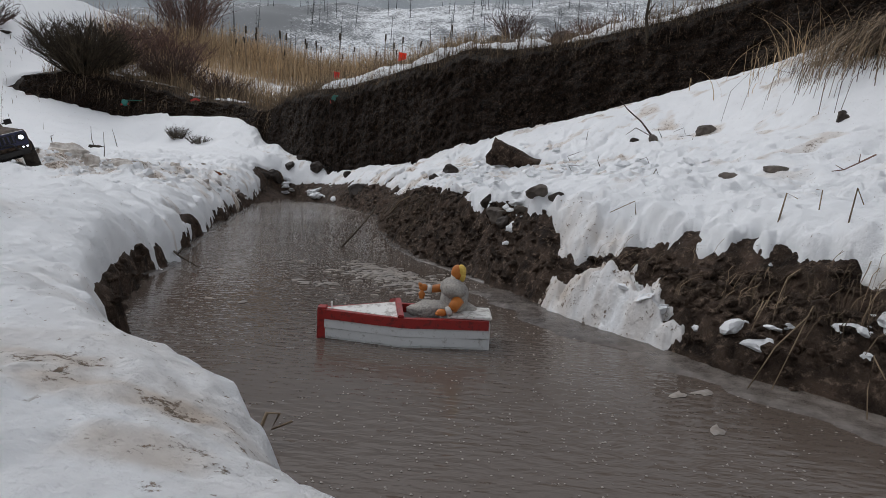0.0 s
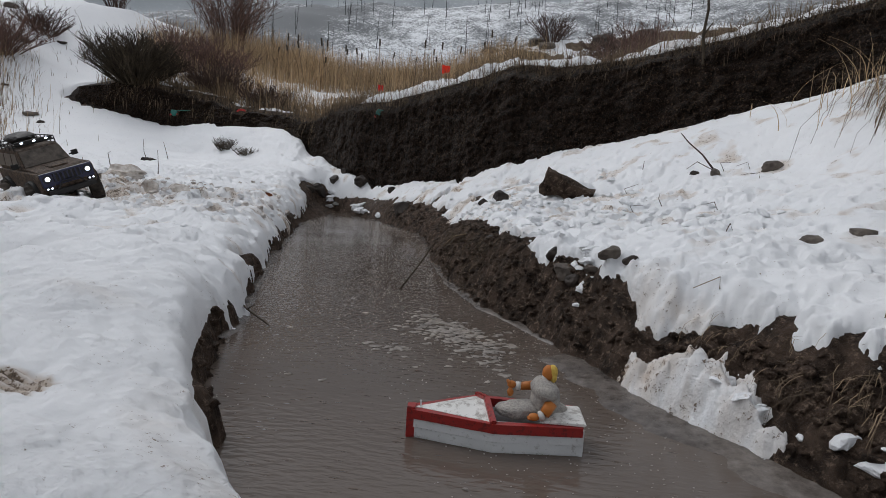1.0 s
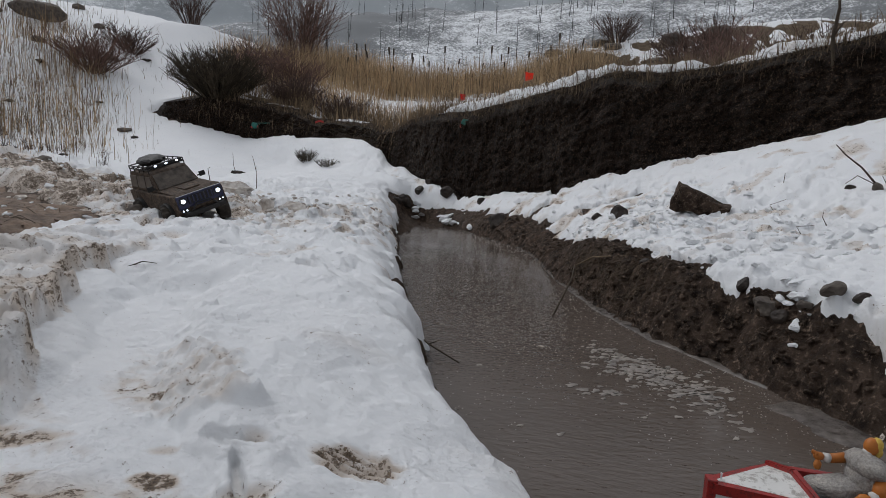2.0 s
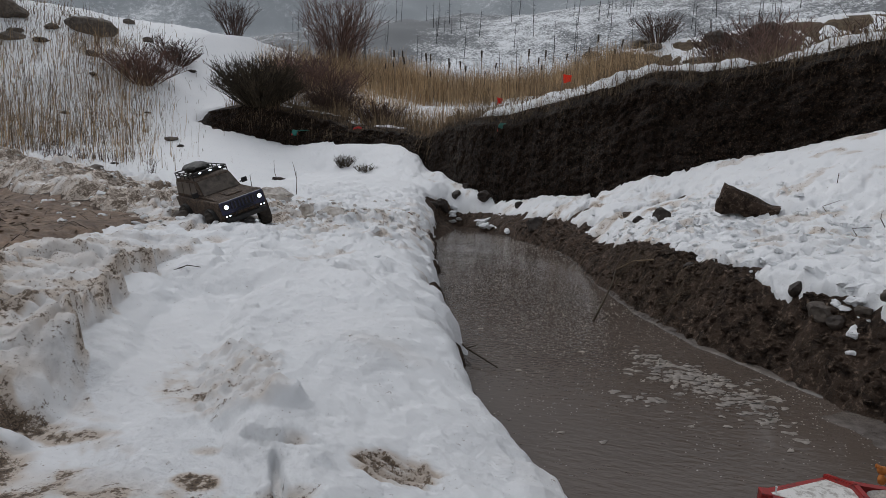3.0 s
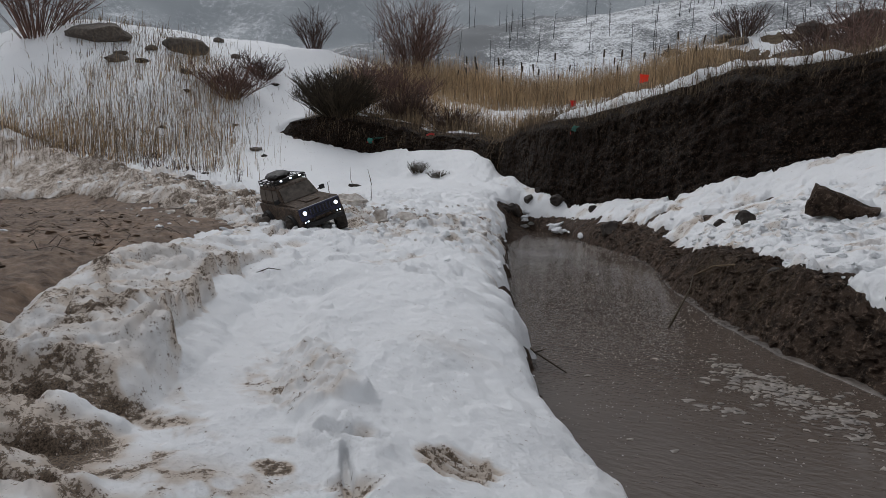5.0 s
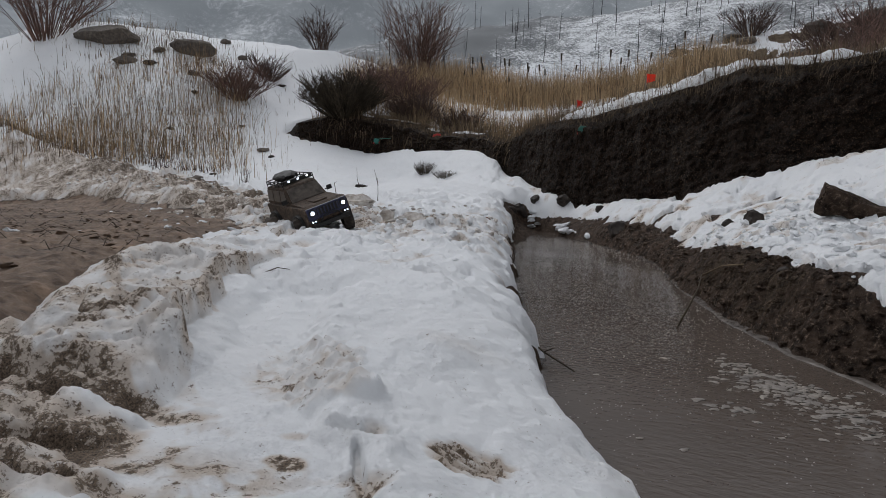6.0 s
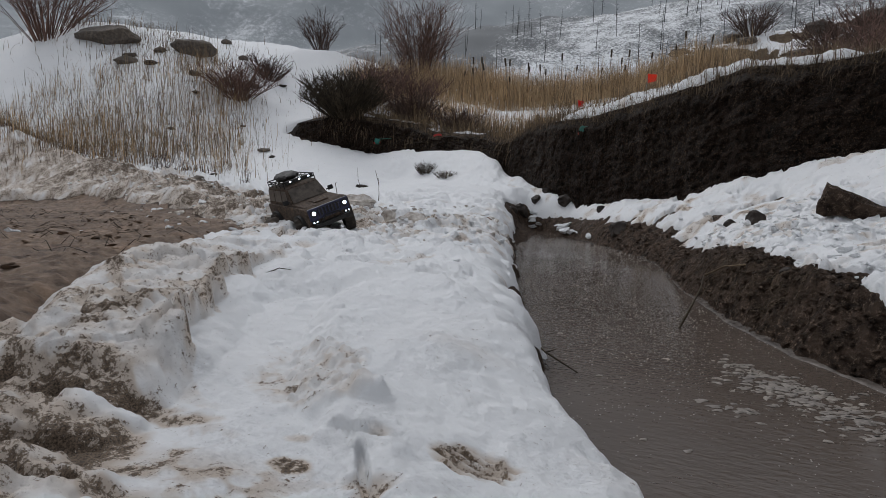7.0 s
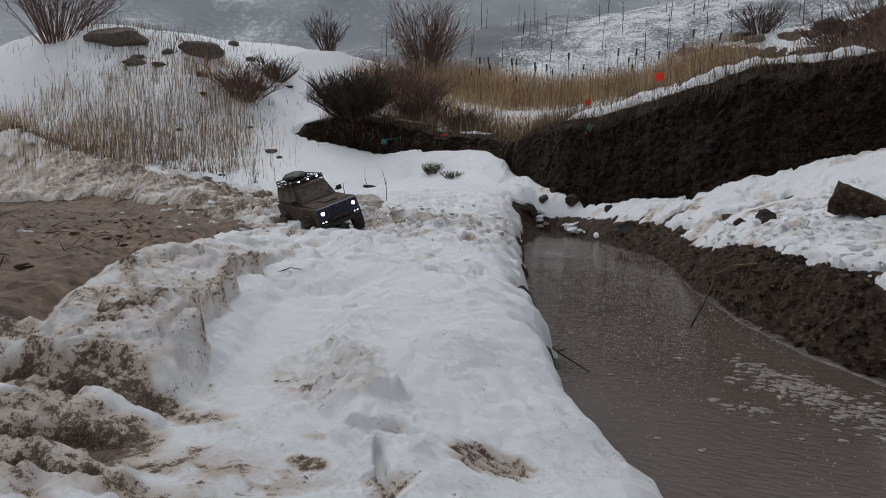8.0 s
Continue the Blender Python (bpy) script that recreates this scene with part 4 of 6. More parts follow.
def doll():
    skin = rough_mat("orange_plastic_skin", (0.40, 0.13, 0.025), (0.55, 0.20, 0.045), 60, 0.4, 0.0004, 0.2)
    fur = rough_mat("grey_knitted_cloth", (0.28, 0.265, 0.245), (0.58, 0.555, 0.52), 300, 0.95, 0.005, 1.0)
    hair = rough_mat("yellow_hair", (0.55, 0.36, 0.06), (0.75, 0.55, 0.14), 200, 0.7, 0.001, 0.4)
    white = rough_mat("white_bands", (0.62, 0.60, 0.56), (0.78, 0.76, 0.72), 150, 0.6, 0.0006, 0.3)
    bm = bmesh.new()

    def lump(p, s, i, turn=None, fuzz=0.0, sub=3):
        vs = ball(bm, p, s, sub, Euler([radians(a) for a in turn]).to_matrix().to_4x4().to_quaternion() if turn else None)
        for v in vs:
            if fuzz:
                v.co += (v.co - Vector(p)) * fuzz * noise.noise(v.co * 260)
        set_mat(bm, vs, i)

    def limb(a, b, r0, r1, i):
        a, b = Vector(a), Vector(b)
        m = Matrix.Translation((a + b) / 2) @ (b - a).to_track_quat("Z", "Y").to_matrix().to_4x4()
        g = bmesh.ops.create_cone(bm, cap_ends=True, segments=12, radius1=r0, radius2=r1, depth=(b - a).length, matrix=m)
        set_mat(bm, g["verts"], i)
    # origin: seat, x to the bow of the boat is minus
    lump((0, 0, .022), (.021, .029, .028), 1, (0, 14, 0), .10)       # trunk, leaning back
    lump((-.002, -.002, .037), (.021, .034, .016), 1, (0, 14, 0), .12)
    lump((-.032, .000, .004), (.036, .024, .013), 1, (0, -4, 0), .14)  # lap blanket
    lump((-.052, .004, .001), (.020, .020, .009), 1, None, .14)
    lump((.016, .010, .004), (.020, .018, .010), 1, None, .12)
    lump((.002, .000, .0615), (.0092, .0086, .0120), 0)              # head
    lump((.0075, .000, .0635), (.0080, .0082, .0105), 2, None, .10)    # hair
    lump((.0095, .000, .0560), (.0055, .0078, .0090), 2, None, .10)
    lump((-.0015, .000, .0545), (.0062, .0062, .0052), 3, None, .15)   # beard
    lump((-.0040, .000, .0605), (.0016, .0014, .0022), 0, None, 0, 2)  # nose
    limb((-.0035, -.0042, .0655), (-.0035, .0042, .0655), .0011, .0011, 2)
    # far arm, reaching forward
    limb((-.012, .022, .034), (-.034, .024, .030), .0072, .0060, 0)
    limb((-.034, .024, .030), (-.041, .024, .031), .0066, .0062, 3)
    lump((-.047, .024, .032), (.0070, .0052, .0058), 0)
    for k in range(3):
        lump((-.051 - .001 * k, .021 + .003 * k, .036), (.0022, .0016, .0034), 0, None, 0, 2)
    lump((-.049, .021, .021), (.0050, .0042, .0070), 0, None, .2)       # small tan bundle held up
    # near arm, along the side
    limb((.004, -.027, .026), (-.006, -.036, .012), .0092, .0074, 0)
    limb((-.006, -.036, .012), (-.013, -.035, .009), .0074, .0068, 3)
    lump((-.020, -.034, .007), (.0082, .0062, .0056), 0)
    for k in range(3):
        lump((-.026, -.037 + .003 * k, .005), (.0034, .0018, .0022), 0, None, 0, 2)
    lump((-.028, .010, -.004), (.012, .010, .006), 1, None, .1)
    ob = part("doll", bm, [skin, fur, hair, white], None, "", True)
    ob.matrix_world = pose(0.056, 0.828, 0.040, 0, 0, 4) @ Matrix.Scale(.93, 4)
    return tagged(ob, "orange plastic doll, yellow hair, grey knitted clothes, seated in a boat", "doll")


toy_boat()
doll()


# ---- the model car ----
def model_car():
    mud = rough_mat("mud_caked_paint", (0.009, 0.008, 0.008), (0.165, 0.120, 0.088), 95, 0.8, 0.006, 0.9, coarse=.3)
    blue = paint_mat("dark_blue_paint", (0.014, 0.016, 0.055), (0.07, 0.055, 0.045), 0.35, 70, 0.56)
    black = rough_mat("black_plastic", (0.010, 0.010, 0.011), (0.032, 0.030, 0.028), 60, 0.55, 0.001, 0.3)
    tyre_m = rough_mat("muddy_rubber", (0.014, 0.013, 0.012), (0.075, 0.062, 0.05), 50, 0.85, 0.003, 0.5)
    glass = rough_mat("muddy_window", (0.035, 0.030, 0.027), (0.17, 0.145, 0.12), 30, 0.3, 0.0008, 0.3)
    lit = lamp_mat("lit_led", (0.78, 0.86, 1.0), 4.0)
    t = thing("model_car", pose(-1.905, 2.43, 0.150, 20, 1, -35) @ Matrix.Scale(1.05, 4), "mud-caked dark blue model off-roader with lit headlights, tilted on snow", "model car")
    W = .098
    bm = bmesh.new()
    prism(bm, [(-.245, .082), (-.245, .148), (-.235, .152), (.225, .152), (.242, .140), (.245, .088), (.225, .070), (.205, .070), (.190, .104), (.115, .104), (.100, .066), (-.085, .066), (-.100, .104), (-.185, .104), (-.200, .076)], -W, W, .004)
    part("body", bm, mud, t, "mud-caked body shell")
    bm = bmesh.new()
    prism(bm, [(.060, .151), (.072, .162), (.215, .156), (.236, .148)], -.086, .086, .003)
    box(bm, .09, .20, -.03, .03, .154, .163, .002)
    part("bonnet", bm, mud, t)
    bm = bmesh.new()
    v = [(-.240, .150), (-.232, .222), (-.215, .228), (.000, .228), (.012, .222), (.072, .154)]
    prism(bm, v, -.087, .087, .006)
    for q in bm.verts:
        if q.co.z > .19:
            q.co.y *= .88
    part("cabin", bm, mud, t, "mud-caked cabin")
    bm = bmesh.new()
    vs = [bm.verts.new(p) for p in ((.0685, -.078, .1615), (.0685, .078, .1615), (.0205, .069, .2175), (.0205, -.069, .2175))]
    bm.faces.new(vs)
    r = bmesh.ops.extrude_face_region(bm, geom=bm.faces[:])
    for g in r["geom"]:
        if isinstance(g, bmesh.types.BMVert):
            g.co += Vector((.003, 0, .0025))
    part("windscreen", bm, glass, t, "mud-spattered windscreen")
    for s in (-1, 1):
        for x0, x1 in ((-.225, -.150), (-.140, -.055), (-.045, .030)):
            bm = bmesh.new()
            p0, p1 = Vector((x0, s * .0885, .166)), Vector((x1, s * .0885, .166))
            q1, q0 = Vector((x1 - (.022 if x1 > 0 else 0), s * .0805, .214)), Vector((x0, s * .0805, .214))
            a = [bm.verts.new(p) for p in (p0, p1, q1, q0)]
            b = [bm.verts.new(Vector(p) - Vector((0, s * .004, 0))) for p in (p0, p1, q1, q0)]
            bm.faces.new(a), bm.faces.new(b[::-1])
            for k in range(4):
                bm.faces.new((a[k], b[k], b[(k + 1) % 4], a[(k + 1) % 4]))
            part("side_window", bm, glass, t, "mud-smeared side window")
        bm = bmesh.new()
        rod(bm, (.055, s * .088, .172), (.060, s * .108, .174), .003, 6)
        box(bm, .056, .064, s * .108 - .012, s * .108 + .012, .166, .186, .002)
        part("wing_mirror", bm, black, t)
        for x in (-.142, .152):
            bm = bmesh.new()
            pts = [(x + .062 * math.cos(radians(a)), .078 + .046 * math.sin(radians(a))) for a in range(-8, 189, 14)]
            out = pts + [(px * .0 + x + (px - x) * .86, .078 + (pz - .078) * .84) for px, pz in pts[::-1]]
            prism(bm, out, s * .094, s * .112, .001)
            part("wheel_arch", bm, black, t, "black plastic wheel arch")
        bm = bmesh.new()
        box(bm, -.075, .085, s * .100 - .010, s * .100 + .010, .058, .067, .003)
        part("side_step", bm, black, t)
    bm = bmesh.new()
    box(bm, .236, .249, -.092, .092, .098, .150, .004)
    part("front_panel", bm, blue, t, "dark blue front panel")
    bm = bmesh.new()
    box(bm, .246, .2515, -.052, .052, .112, .142, .0015)
    part("grille", bm, black, t)
    for k in range(7):
        bm = bmesh.new()
        box(bm, .249, .2535, -.045 + k * .015 - .0028, -.045 + k * .015 + .0028, .114, .140, .001)
        part("grille_bar", bm, blue, t)
    for s in (-1, 1):
        bm = bmesh.new()
        rod(bm, (.242, s * .071, .128), (.253, s * .071, .128), .0150, 20)
        hl = part("headlight", bm, black, t)
        bm = bmesh.new()
        rod(bm, (.250, s * .071, .128), (.2555, s * .071, .128), .0080, 20)
        part("lens", bm, lit, hl, "lit white headlight lens")
        bm = bmesh.new()
        box(bm, .244, .252, s * .074 - .014, s * .074 + .014, .086, .098, .002)
        fl = part("fog_light", bm, black, t)
        for k in (-1, 1):
            bm = bmesh.new()
            ball(bm, (.2525, s * .074 + k * .007, .092), .0032, 2)
            part("lens", bm, lit, fl, "lit white lens")
    bm = bmesh.new()
    box(bm, .244, .268, -.082, .082, .066, .084, .004)
    rod(bm, (.262, -.05, .084), (.262, -.03, .108), .003), rod(bm, (.262, .05, .084), (.262, .03, .108), .003), rod(bm, (.262, -.03, .108), (.262, .03, .108), .003)
    part("front_bumper", bm, black, t)
    bm = bmesh.new()
    box(bm, -.262, -.243, -.085, .085, .074, .092, .003)
    part("rear_bumper", bm, black, t)
    # roof rack with load
    rack = bmesh.new()
    for z in (.240, .252):
        for s in (-1, 1):
            rod(rack, (-.215, s * .074, z), (.002, s * .074, z), .0025, 6)
        for x in (-.215, .002):
            rod(rack, (x, -.074, z), (x, .074, z), .0025, 6)
    for k in range(5):
        x = -.215 + k * .054
        rod(rack, (x, -.074, .240), (x, .074, .240), .002, 6)
        for s in (-1, 1):
            rod(rack, (x, s * .074, .226), (x, s * .074, .252), .0022, 6)
    rk = part("roof_rack", rack, black, t, "black tube roof rack")
    bm = bmesh.new()
    box(bm, .001, .012, -.066, .066, .243, .256, .002)
    bar = part("light_bar", bm, black, t)
    for y in (-.044, 0, .044):
        bm = bmesh.new()
        ball(bm, (.0125, y, .2495), (.003, .006, .0036), 2)
        part("lens", bm, lit, bar, "lit white lens")
    bm = bmesh.new()
    vs = ball(bm, (-.115, -.012, .262), (.085, .05, .022), 3)
    for q in vs:
        q.co += (q.co - Vector((-.115, -.012, .262))) * .22 * noise.noise(q.co * 40)
    part("roof_bag", bm, black, rk, "dark bag strapped on")
    # axles and wheels
    for x, n in ((.152, "front"), (-.142, "rear")):
        bm = bmesh.new()
        rod(bm, (x, -.095, .052), (x, .095, .052), .009, 10), ball(bm, (x, .018, .052), (.018, .016, .018), 2)
        part("axle", bm, black, t)
    for x in (.152, -.142):
        for s in (-1, 1):
            bm = bmesh.new()
            seg, prof = 28, [(-.021, .036), (-.024, .048), (-.020, .056), (-.010, .0585), (.010, .0585), (.020, .056), (.024, .048), (.021, .036)]
            rings = []
            for k in range(seg):
                a = 2 * math.pi * k / seg
                lug = .0035 if k % 2 else -.0015
                rings.append([bm.verts.new(((rr + (lug if rr > .05 else 0)) * math.cos(a), yy, (rr + (lug if rr > .05 else 0)) * math.sin(a))) for yy, rr in prof])
            for k in range(seg):
                p, q = rings[k], rings[(k + 1) % seg]
                for j in range(len(prof) - 1):
                    bm.faces.new((p[j], q[j], q[j + 1], p[j + 1]))
                bm.faces.new((p[-1], q[-1], q[0], p[0]))
            tyre = part("wheel", bm, tyre_m, t, "muddy knobbly tyre")
            drop = -.012 if (x > 0 and s > 0) else 0
            tyre.matrix_local = pose(x, s * .106, .056 + drop, 0, 0, -16 if x > 0 else 0)
            bm = bmesh.new()
            rod(bm, (0, -.016, 0), (0, .016, 0), .037, 20)
            for k in range(6):
                a = math.pi / 3 * k
                rod(bm, (0, s * .016, 0), (.030 * math.cos(a), s * .019, .030 * math.sin(a)), .004, 6)
            rod(bm, (0, s * .014, 0), (0, s * .022, 0), .009, 10)
            part("rim", bm, black, tyre)
    return t


model_car()


# ---- stones ----
rng = random.Random(4)
STONES = [  # x, y, along, across, high, turn, lean, dark
    (.98, 2.25, .045, .035, .026, 20, 0, 0), (.815, 2.36, .024, .02, .022, 50, 0, 0), (.765, 2.43, .018, .016, .013, 0, 0, 1), (.135, 1.53, .024, .018, .02, 30, 0, 1),
    (.150, 1.44, .034, .026, .026, 70, 0, 0), (.235, 1.33, .032, .022, .018, 20, 0, 0), (.17, 1.40, .02, .018, .017, 0, 0, 1), (.205, 1.375, .018, .014, .014, 0, 0, 0), (.27, 1.30, .02, .016, .012, 0, 0, 1),
    (-2.10, 2.36, .055, .045, .045, 10, 0, 0), (1.13, 1.72, .026, .018, .014, 30, 0, 1), (1.145, 1.74, .02, .014, .012, 0, 0, 1), (.02, 2.9, .055, .04, .045, 30, 0, 1), (-.06, 3.05, .03, .025, .025, 0, 0, 1),
    (-1.12, 4.93, .07, .06, .055, 30, 0, 1), (-.80, 4.55, .05, .04, .04, 80, 0, 1), (.66, 1.36, .028, .02, .014, 10, 0, 0), (.77, 1.37, .03, .02, .012, -20, 0, 0), (-.02, 1.92, .022, .018, .016, 0, 0, 1),
]
STONES += [(-1.50, 4.97, .07, .05, .07, 15, 0, 1), (-1.40, 5.06, .05, .04, .05, 60, 0, 1), (-1.56, 4.86, .05, .04, .045, 40, 0, 1), (-1.33, 5.12, .04, .035, .035, 0, 0, 1), (-.62, 3.98, .085, .07, .06, 20, 0, 1)]
for i, (x, y, a, b, c, turn, lean, dark) in enumerate(STONES):
    rock(x, y, top(x, y) + c * 0.02, a, b, c, DARK_ROCK if dark else ROCK, "dark wet stone bedded in snow" if dark else "brown grey stone bedded in snow", i + 1, turn, lean, "stones in the snow")
# a slab of sod that slid from the cut bank
bm = bmesh.new()
box(bm, -.105, .105, -.045, .045, -.05, .05)
bmesh.ops.subdivide_edges(bm, edges=bm.edges[:], cuts=7, use_grid_fill=True)
for v in bm.verts:
    v.co.z *= 1 - .55 * (v.co.x / .105 * .5 + .5)
    v.co += v.normal * (.020 * noise.noise(v.co * 18) + .010 * noise.noise(v.co * 55))
slab = part("sod_slab", bm, BANK_MUD)
slab.matrix_world = pose(.300, 2.60, top(.300, 2.60) + .030, 8, 16, -12)
tagged(slab, "dark slab of sod lying tilted on snow", "sod")
FAR_STONES = [(-8.6, 8.6, 0.42, 0.26, 0.20), (-9.95, 7.95, 0.62, 0.30, 0.22), (-9.0, 7.5, 0.21, 0.14, 0.08), (-9.2, 8.9, 0.11, 0.10, 0.06), (-8.9, 8.1, 0.11, 0.10, 0.06), (-7.65, 7.62, 0.11, 0.09, 0.06), (-7.3, 7.9, 0.09, 0.07, 0.05), (-7.0, 8.3, 0.10, 0.08, 0.06), (-9.0, 9.9, 0.13, 0.10, 0.07), (-7.9, 9.1, 0.10, 0.08, 0.06),
              (.5, 14.2, 0.34, 0.22, 0.16), (1.1, 14.6, 0.30, 0.20, 0.14), (-.2, 15.0, 0.28, 0.2, 0.12), (1.9, 13.4, 0.45, 0.28, 0.18), (2.6, 14.6, 0.5, 0.32, 0.22), (-.9, 15.3, 0.26, 0.18, 0.12), (.2, 13.2, .2, .16, .1), (1.5, 12.2, .24, .18, .12), (2.3, 11.8, .3, .22, .14), (2.9, 12.6, .34, .26, .18), (.9, 15.6, .3, .2, .14), (3.4, 15.0, .5, .3, .24)]
for i, (x, y, a, b, c) in enumerate(FAR_STONES):
    rock(x, y, top(x, y) + c * 0.3, a, b, c, ROCK, "grey boulder on a snowy knoll", 50 + i, rng.uniform(0, 180), 0, "boulders on the knolls", name="boulder")

LOW_STONES = [(-5.22, 6.24, 0.1, 0.06, 0.04), (-4.94, 6.05, 0.06, 0.036, 0.024), (-4.74, 4.85, 0.05, 0.03, 0.02), (-4.5, 4.34, 0.13, 0.078, 0.052), (-5.36, 4.87, 0.1, 0.06, 0.04), (-6.08, 6.89, 0.05, 0.03, 0.02), (-6.81, 6.28, 0.08, 0.048, 0.032), (-7.26, 7.22, 0.08, 0.048, 0.032), (-6.88, 8.89, 0.09, 0.054, 0.036), (-9.2, 7.73, 0.18, 0.108, 0.072), (-8.57, 7.62, 0.14, 0.084, 0.056), (-3.22, 5.23, 0.07, 0.042, 0.028)]
for i, (x, y, a, b, c) in enumerate(LOW_STONES):
    rock(x, y, top(x, y) + c * .15, a, b, c, DARK_ROCK if i % 3 else ROCK, "dark stone showing through snow", 120 + i, rng.uniform(-20, 40), 0, "stones in the snow", rough=.6)
# the crumbling face of the cut bank
def cut_face():
    s, v = np.meshgrid(np.arange(-5.4, 2.6, .0085), np.linspace(0, 1, 78))
    s, v = s.ravel(), v.ravel()
    wide, k = len(np.arange(-5.4, 2.6, .0085)), 78
    base = np.interp(s, *SCARP)
    high = scarp(s, base)[1]
    keep_e = .05 * fbm(s, base, 3.2, 3, 8)
    low_y, top_y = base + (-.09 - keep_e) / .78, base + (.19 - keep_e) / .78
    z0, z1 = ground(s, low_y) - .05, ground(s, top_y) - .012
    bulge = .050 * fbm(s, v * high, 5, 4, 160, .55) + .030 * (.5 - cells(s, v * high * 1.3, 17, 161)) + .014 * (.5 - cells(s, v * high, 42, 162)) + .012 * fbm(s, v * high, 60, 3, 163, .6, True)
    lean = np.interp(v, (0, .08, .25, .6, .9, 1), (-.085, -.05, -.02, .03, .075, .19)) - bulge * smooth(v, 1, .93)
    y = base + (lean - keep_e) / .78 - .02 * smooth(v, .75, .95) * smooth(v, 1, .96)
    i = (np.arange(k - 1)[:, None] * wide + np.arange(wide - 1)[None, :]).ravel()
    quads = np.stack([i, i + wide, i + wide + 1, i + 1], 1)
    quads = quads[high[quads].min(1) > .12]
    face = sheet("cut_bank", s, y, z0 + (z1 - z0) * v, quads, SOIL)
    return tagged(face, "dark crumbling loam face of the cut bank", "bank", kind="structure")


cut_face()
# clods of frozen snow and mud
DIRTY = rough_mat("dirty_frozen_snow", (0.30, 0.25, 0.20), (0.84, 0.82, 0.79), 26, 0.7, 0.006, 0.6)


def clods(name, label, count, place, sizes, material, seed, flat=1.0):
    r = random.Random(seed)
    verts, faces = [], []
    xy = [place(r) for _ in range(count)]
    if material in (SOIL, BANK_MUD):
        lies = snow_depth(np.array([p[0] for p in xy], float), np.array([p[1] for p in xy], float))
        xy = [p for p, q in zip(xy, lies) if q < -.004]
    for k, ((x, y), z) in enumerate(zip(xy, tops(xy))):
        if z < .03 and material not in (SOIL, BANK_MUD):
            continue
        s = r.uniform(sizes[0] ** .5, sizes[1] ** .5) ** 2
        bm = rock_mesh(k + seed * 13, s, s * r.uniform(.5, 1), s * r.uniform(.35, .7) * flat, .9, 3 if s > .028 else 2 if s > .008 else 1)
        for v in bm.verts:
            v.co *= 1 + .30 * noise.noise(v.co * (2.2 / s) + Vector((k, 0, 0)))
        m = pose(x, y, z + s * .12 * flat, r.uniform(-25, 25), r.uniform(-25, 25), r.uniform(0, 360))
        base = len(verts)
        bm.verts.index_update()
        verts += [tuple(m @ v.co) for v in bm.verts]
        faces += [tuple(base + v.index for v in f.verts) for f in bm.faces]
        bm.free()
    return tagged(link_mesh(name, verts, faces, material, shade=False), label, "mud" if material in (SOIL, MUD, BANK_MUD) else "snow", kind="stuff")


clods("snow_clods", "lumps of dirty ploughed snow", 330, lambda r: (r.gauss(-1.9, .6), r.gauss(3.0, .34)), (.004, .026), DIRTY, 1)
clods("snow_clods", "lumps of white ploughed snow", 420, lambda r: (r.gauss(-1.7, .6), r.gauss(2.85, .5)), (.004, .026), SNOW, 6)
clods("snow_clods", "lumps of dirty snow thrown up along the pit", 420, lambda r: (lambda q: (-2.4 - 3.2 * q + r.gauss(0, .2), 2.85 + 1.6 * q + r.gauss(0, .25)))(r.random()), (.005, .024), SNOW, 7, .7)
clods("mud_clods", "clods of churned mud", 500, lambda r: (lambda q: (-1.7 - 3.0 * q, 1.4 + 1.2 * q + r.gauss(0, .35)))(r.random()), (.003, .02), MUD, 8, .5)
clods("snow_crumbs", "crumbs of trodden snow", 420, lambda r: (lambda y: (np.interp(y, *BANK_R) + r.uniform(.16, .8), y))(r.uniform(1.6, 3.2)), (.004, .026), SNOW, 2)
clods("bank_clods", "lumps of wet loam", 1700, lambda r: (lambda y: (np.interp(y, *BANK_R) + r.uniform(.004, .17), y))(r.choice((r.uniform(.6, 1.1), r.uniform(1.1, 2.3), r.uniform(1.1, 2.3), r.uniform(2.3, 4.1)))), (.003, .014), BANK_MUD, 3)
clods("bank_snow", "lumps of wet snow fallen on the mud bank", 46, lambda r: r.choice(((r.gauss(.44, .02), r.gauss(.745, .02)), (r.gauss(.55, .03), r.gauss(.71, .02)), (r.gauss(.35, .05), r.gauss(.90, .05)), (r.gauss(.20, .03), r.gauss(1.40, .05)))), (.005, .022), SNOW, 12, .8)
clods("shore_snow", "lumps of wet snow along the head of the stream", 60, lambda r: (lambda y: (np.interp(y, *BANK_R) + r.gauss(.0, .02), y))(r.uniform(4.15, 5.0)), (.02, .06), SNOW, 11, .7)
clods("shore_clods", "lumps of wet loam", 70, lambda r: (lambda y: (np.interp(y, *BANK_L) - r.uniform(-.005, .03), y))(r.choice((r.uniform(.6, 1.25), r.uniform(.85, 1.2), r.uniform(1.2, 3.9)))), (.004, .016), BANK_MUD, 4)
clods("scarp_clods", "crumbs of loam on the face of the cut bank", 500, lambda r: (lambda x: (x, np.interp(x, *SCARP) + r.uniform(-.12, -.03)))(r.choice((r.uniform(-5, -1.5), r.uniform(-1.8, 2.2), r.uniform(-1.8, 2.2)))), (.003, .015), SOIL, 9)
clods("scarp_foot_clods", "lumps of loam fallen from the cut bank", 200, lambda r: (lambda x: (x, np.interp(x, *SCARP) - abs(r.gauss(0, .08))))(r.uniform(-1.4, 1.0)), (.008, .035), SOIL, 5)
rock(-1.555, 2.79, top(-1.555, 2.79) + .02, .075, .05, .05, DIRTY, "block of dirty frozen snow", 81, 20, name="snow_block")
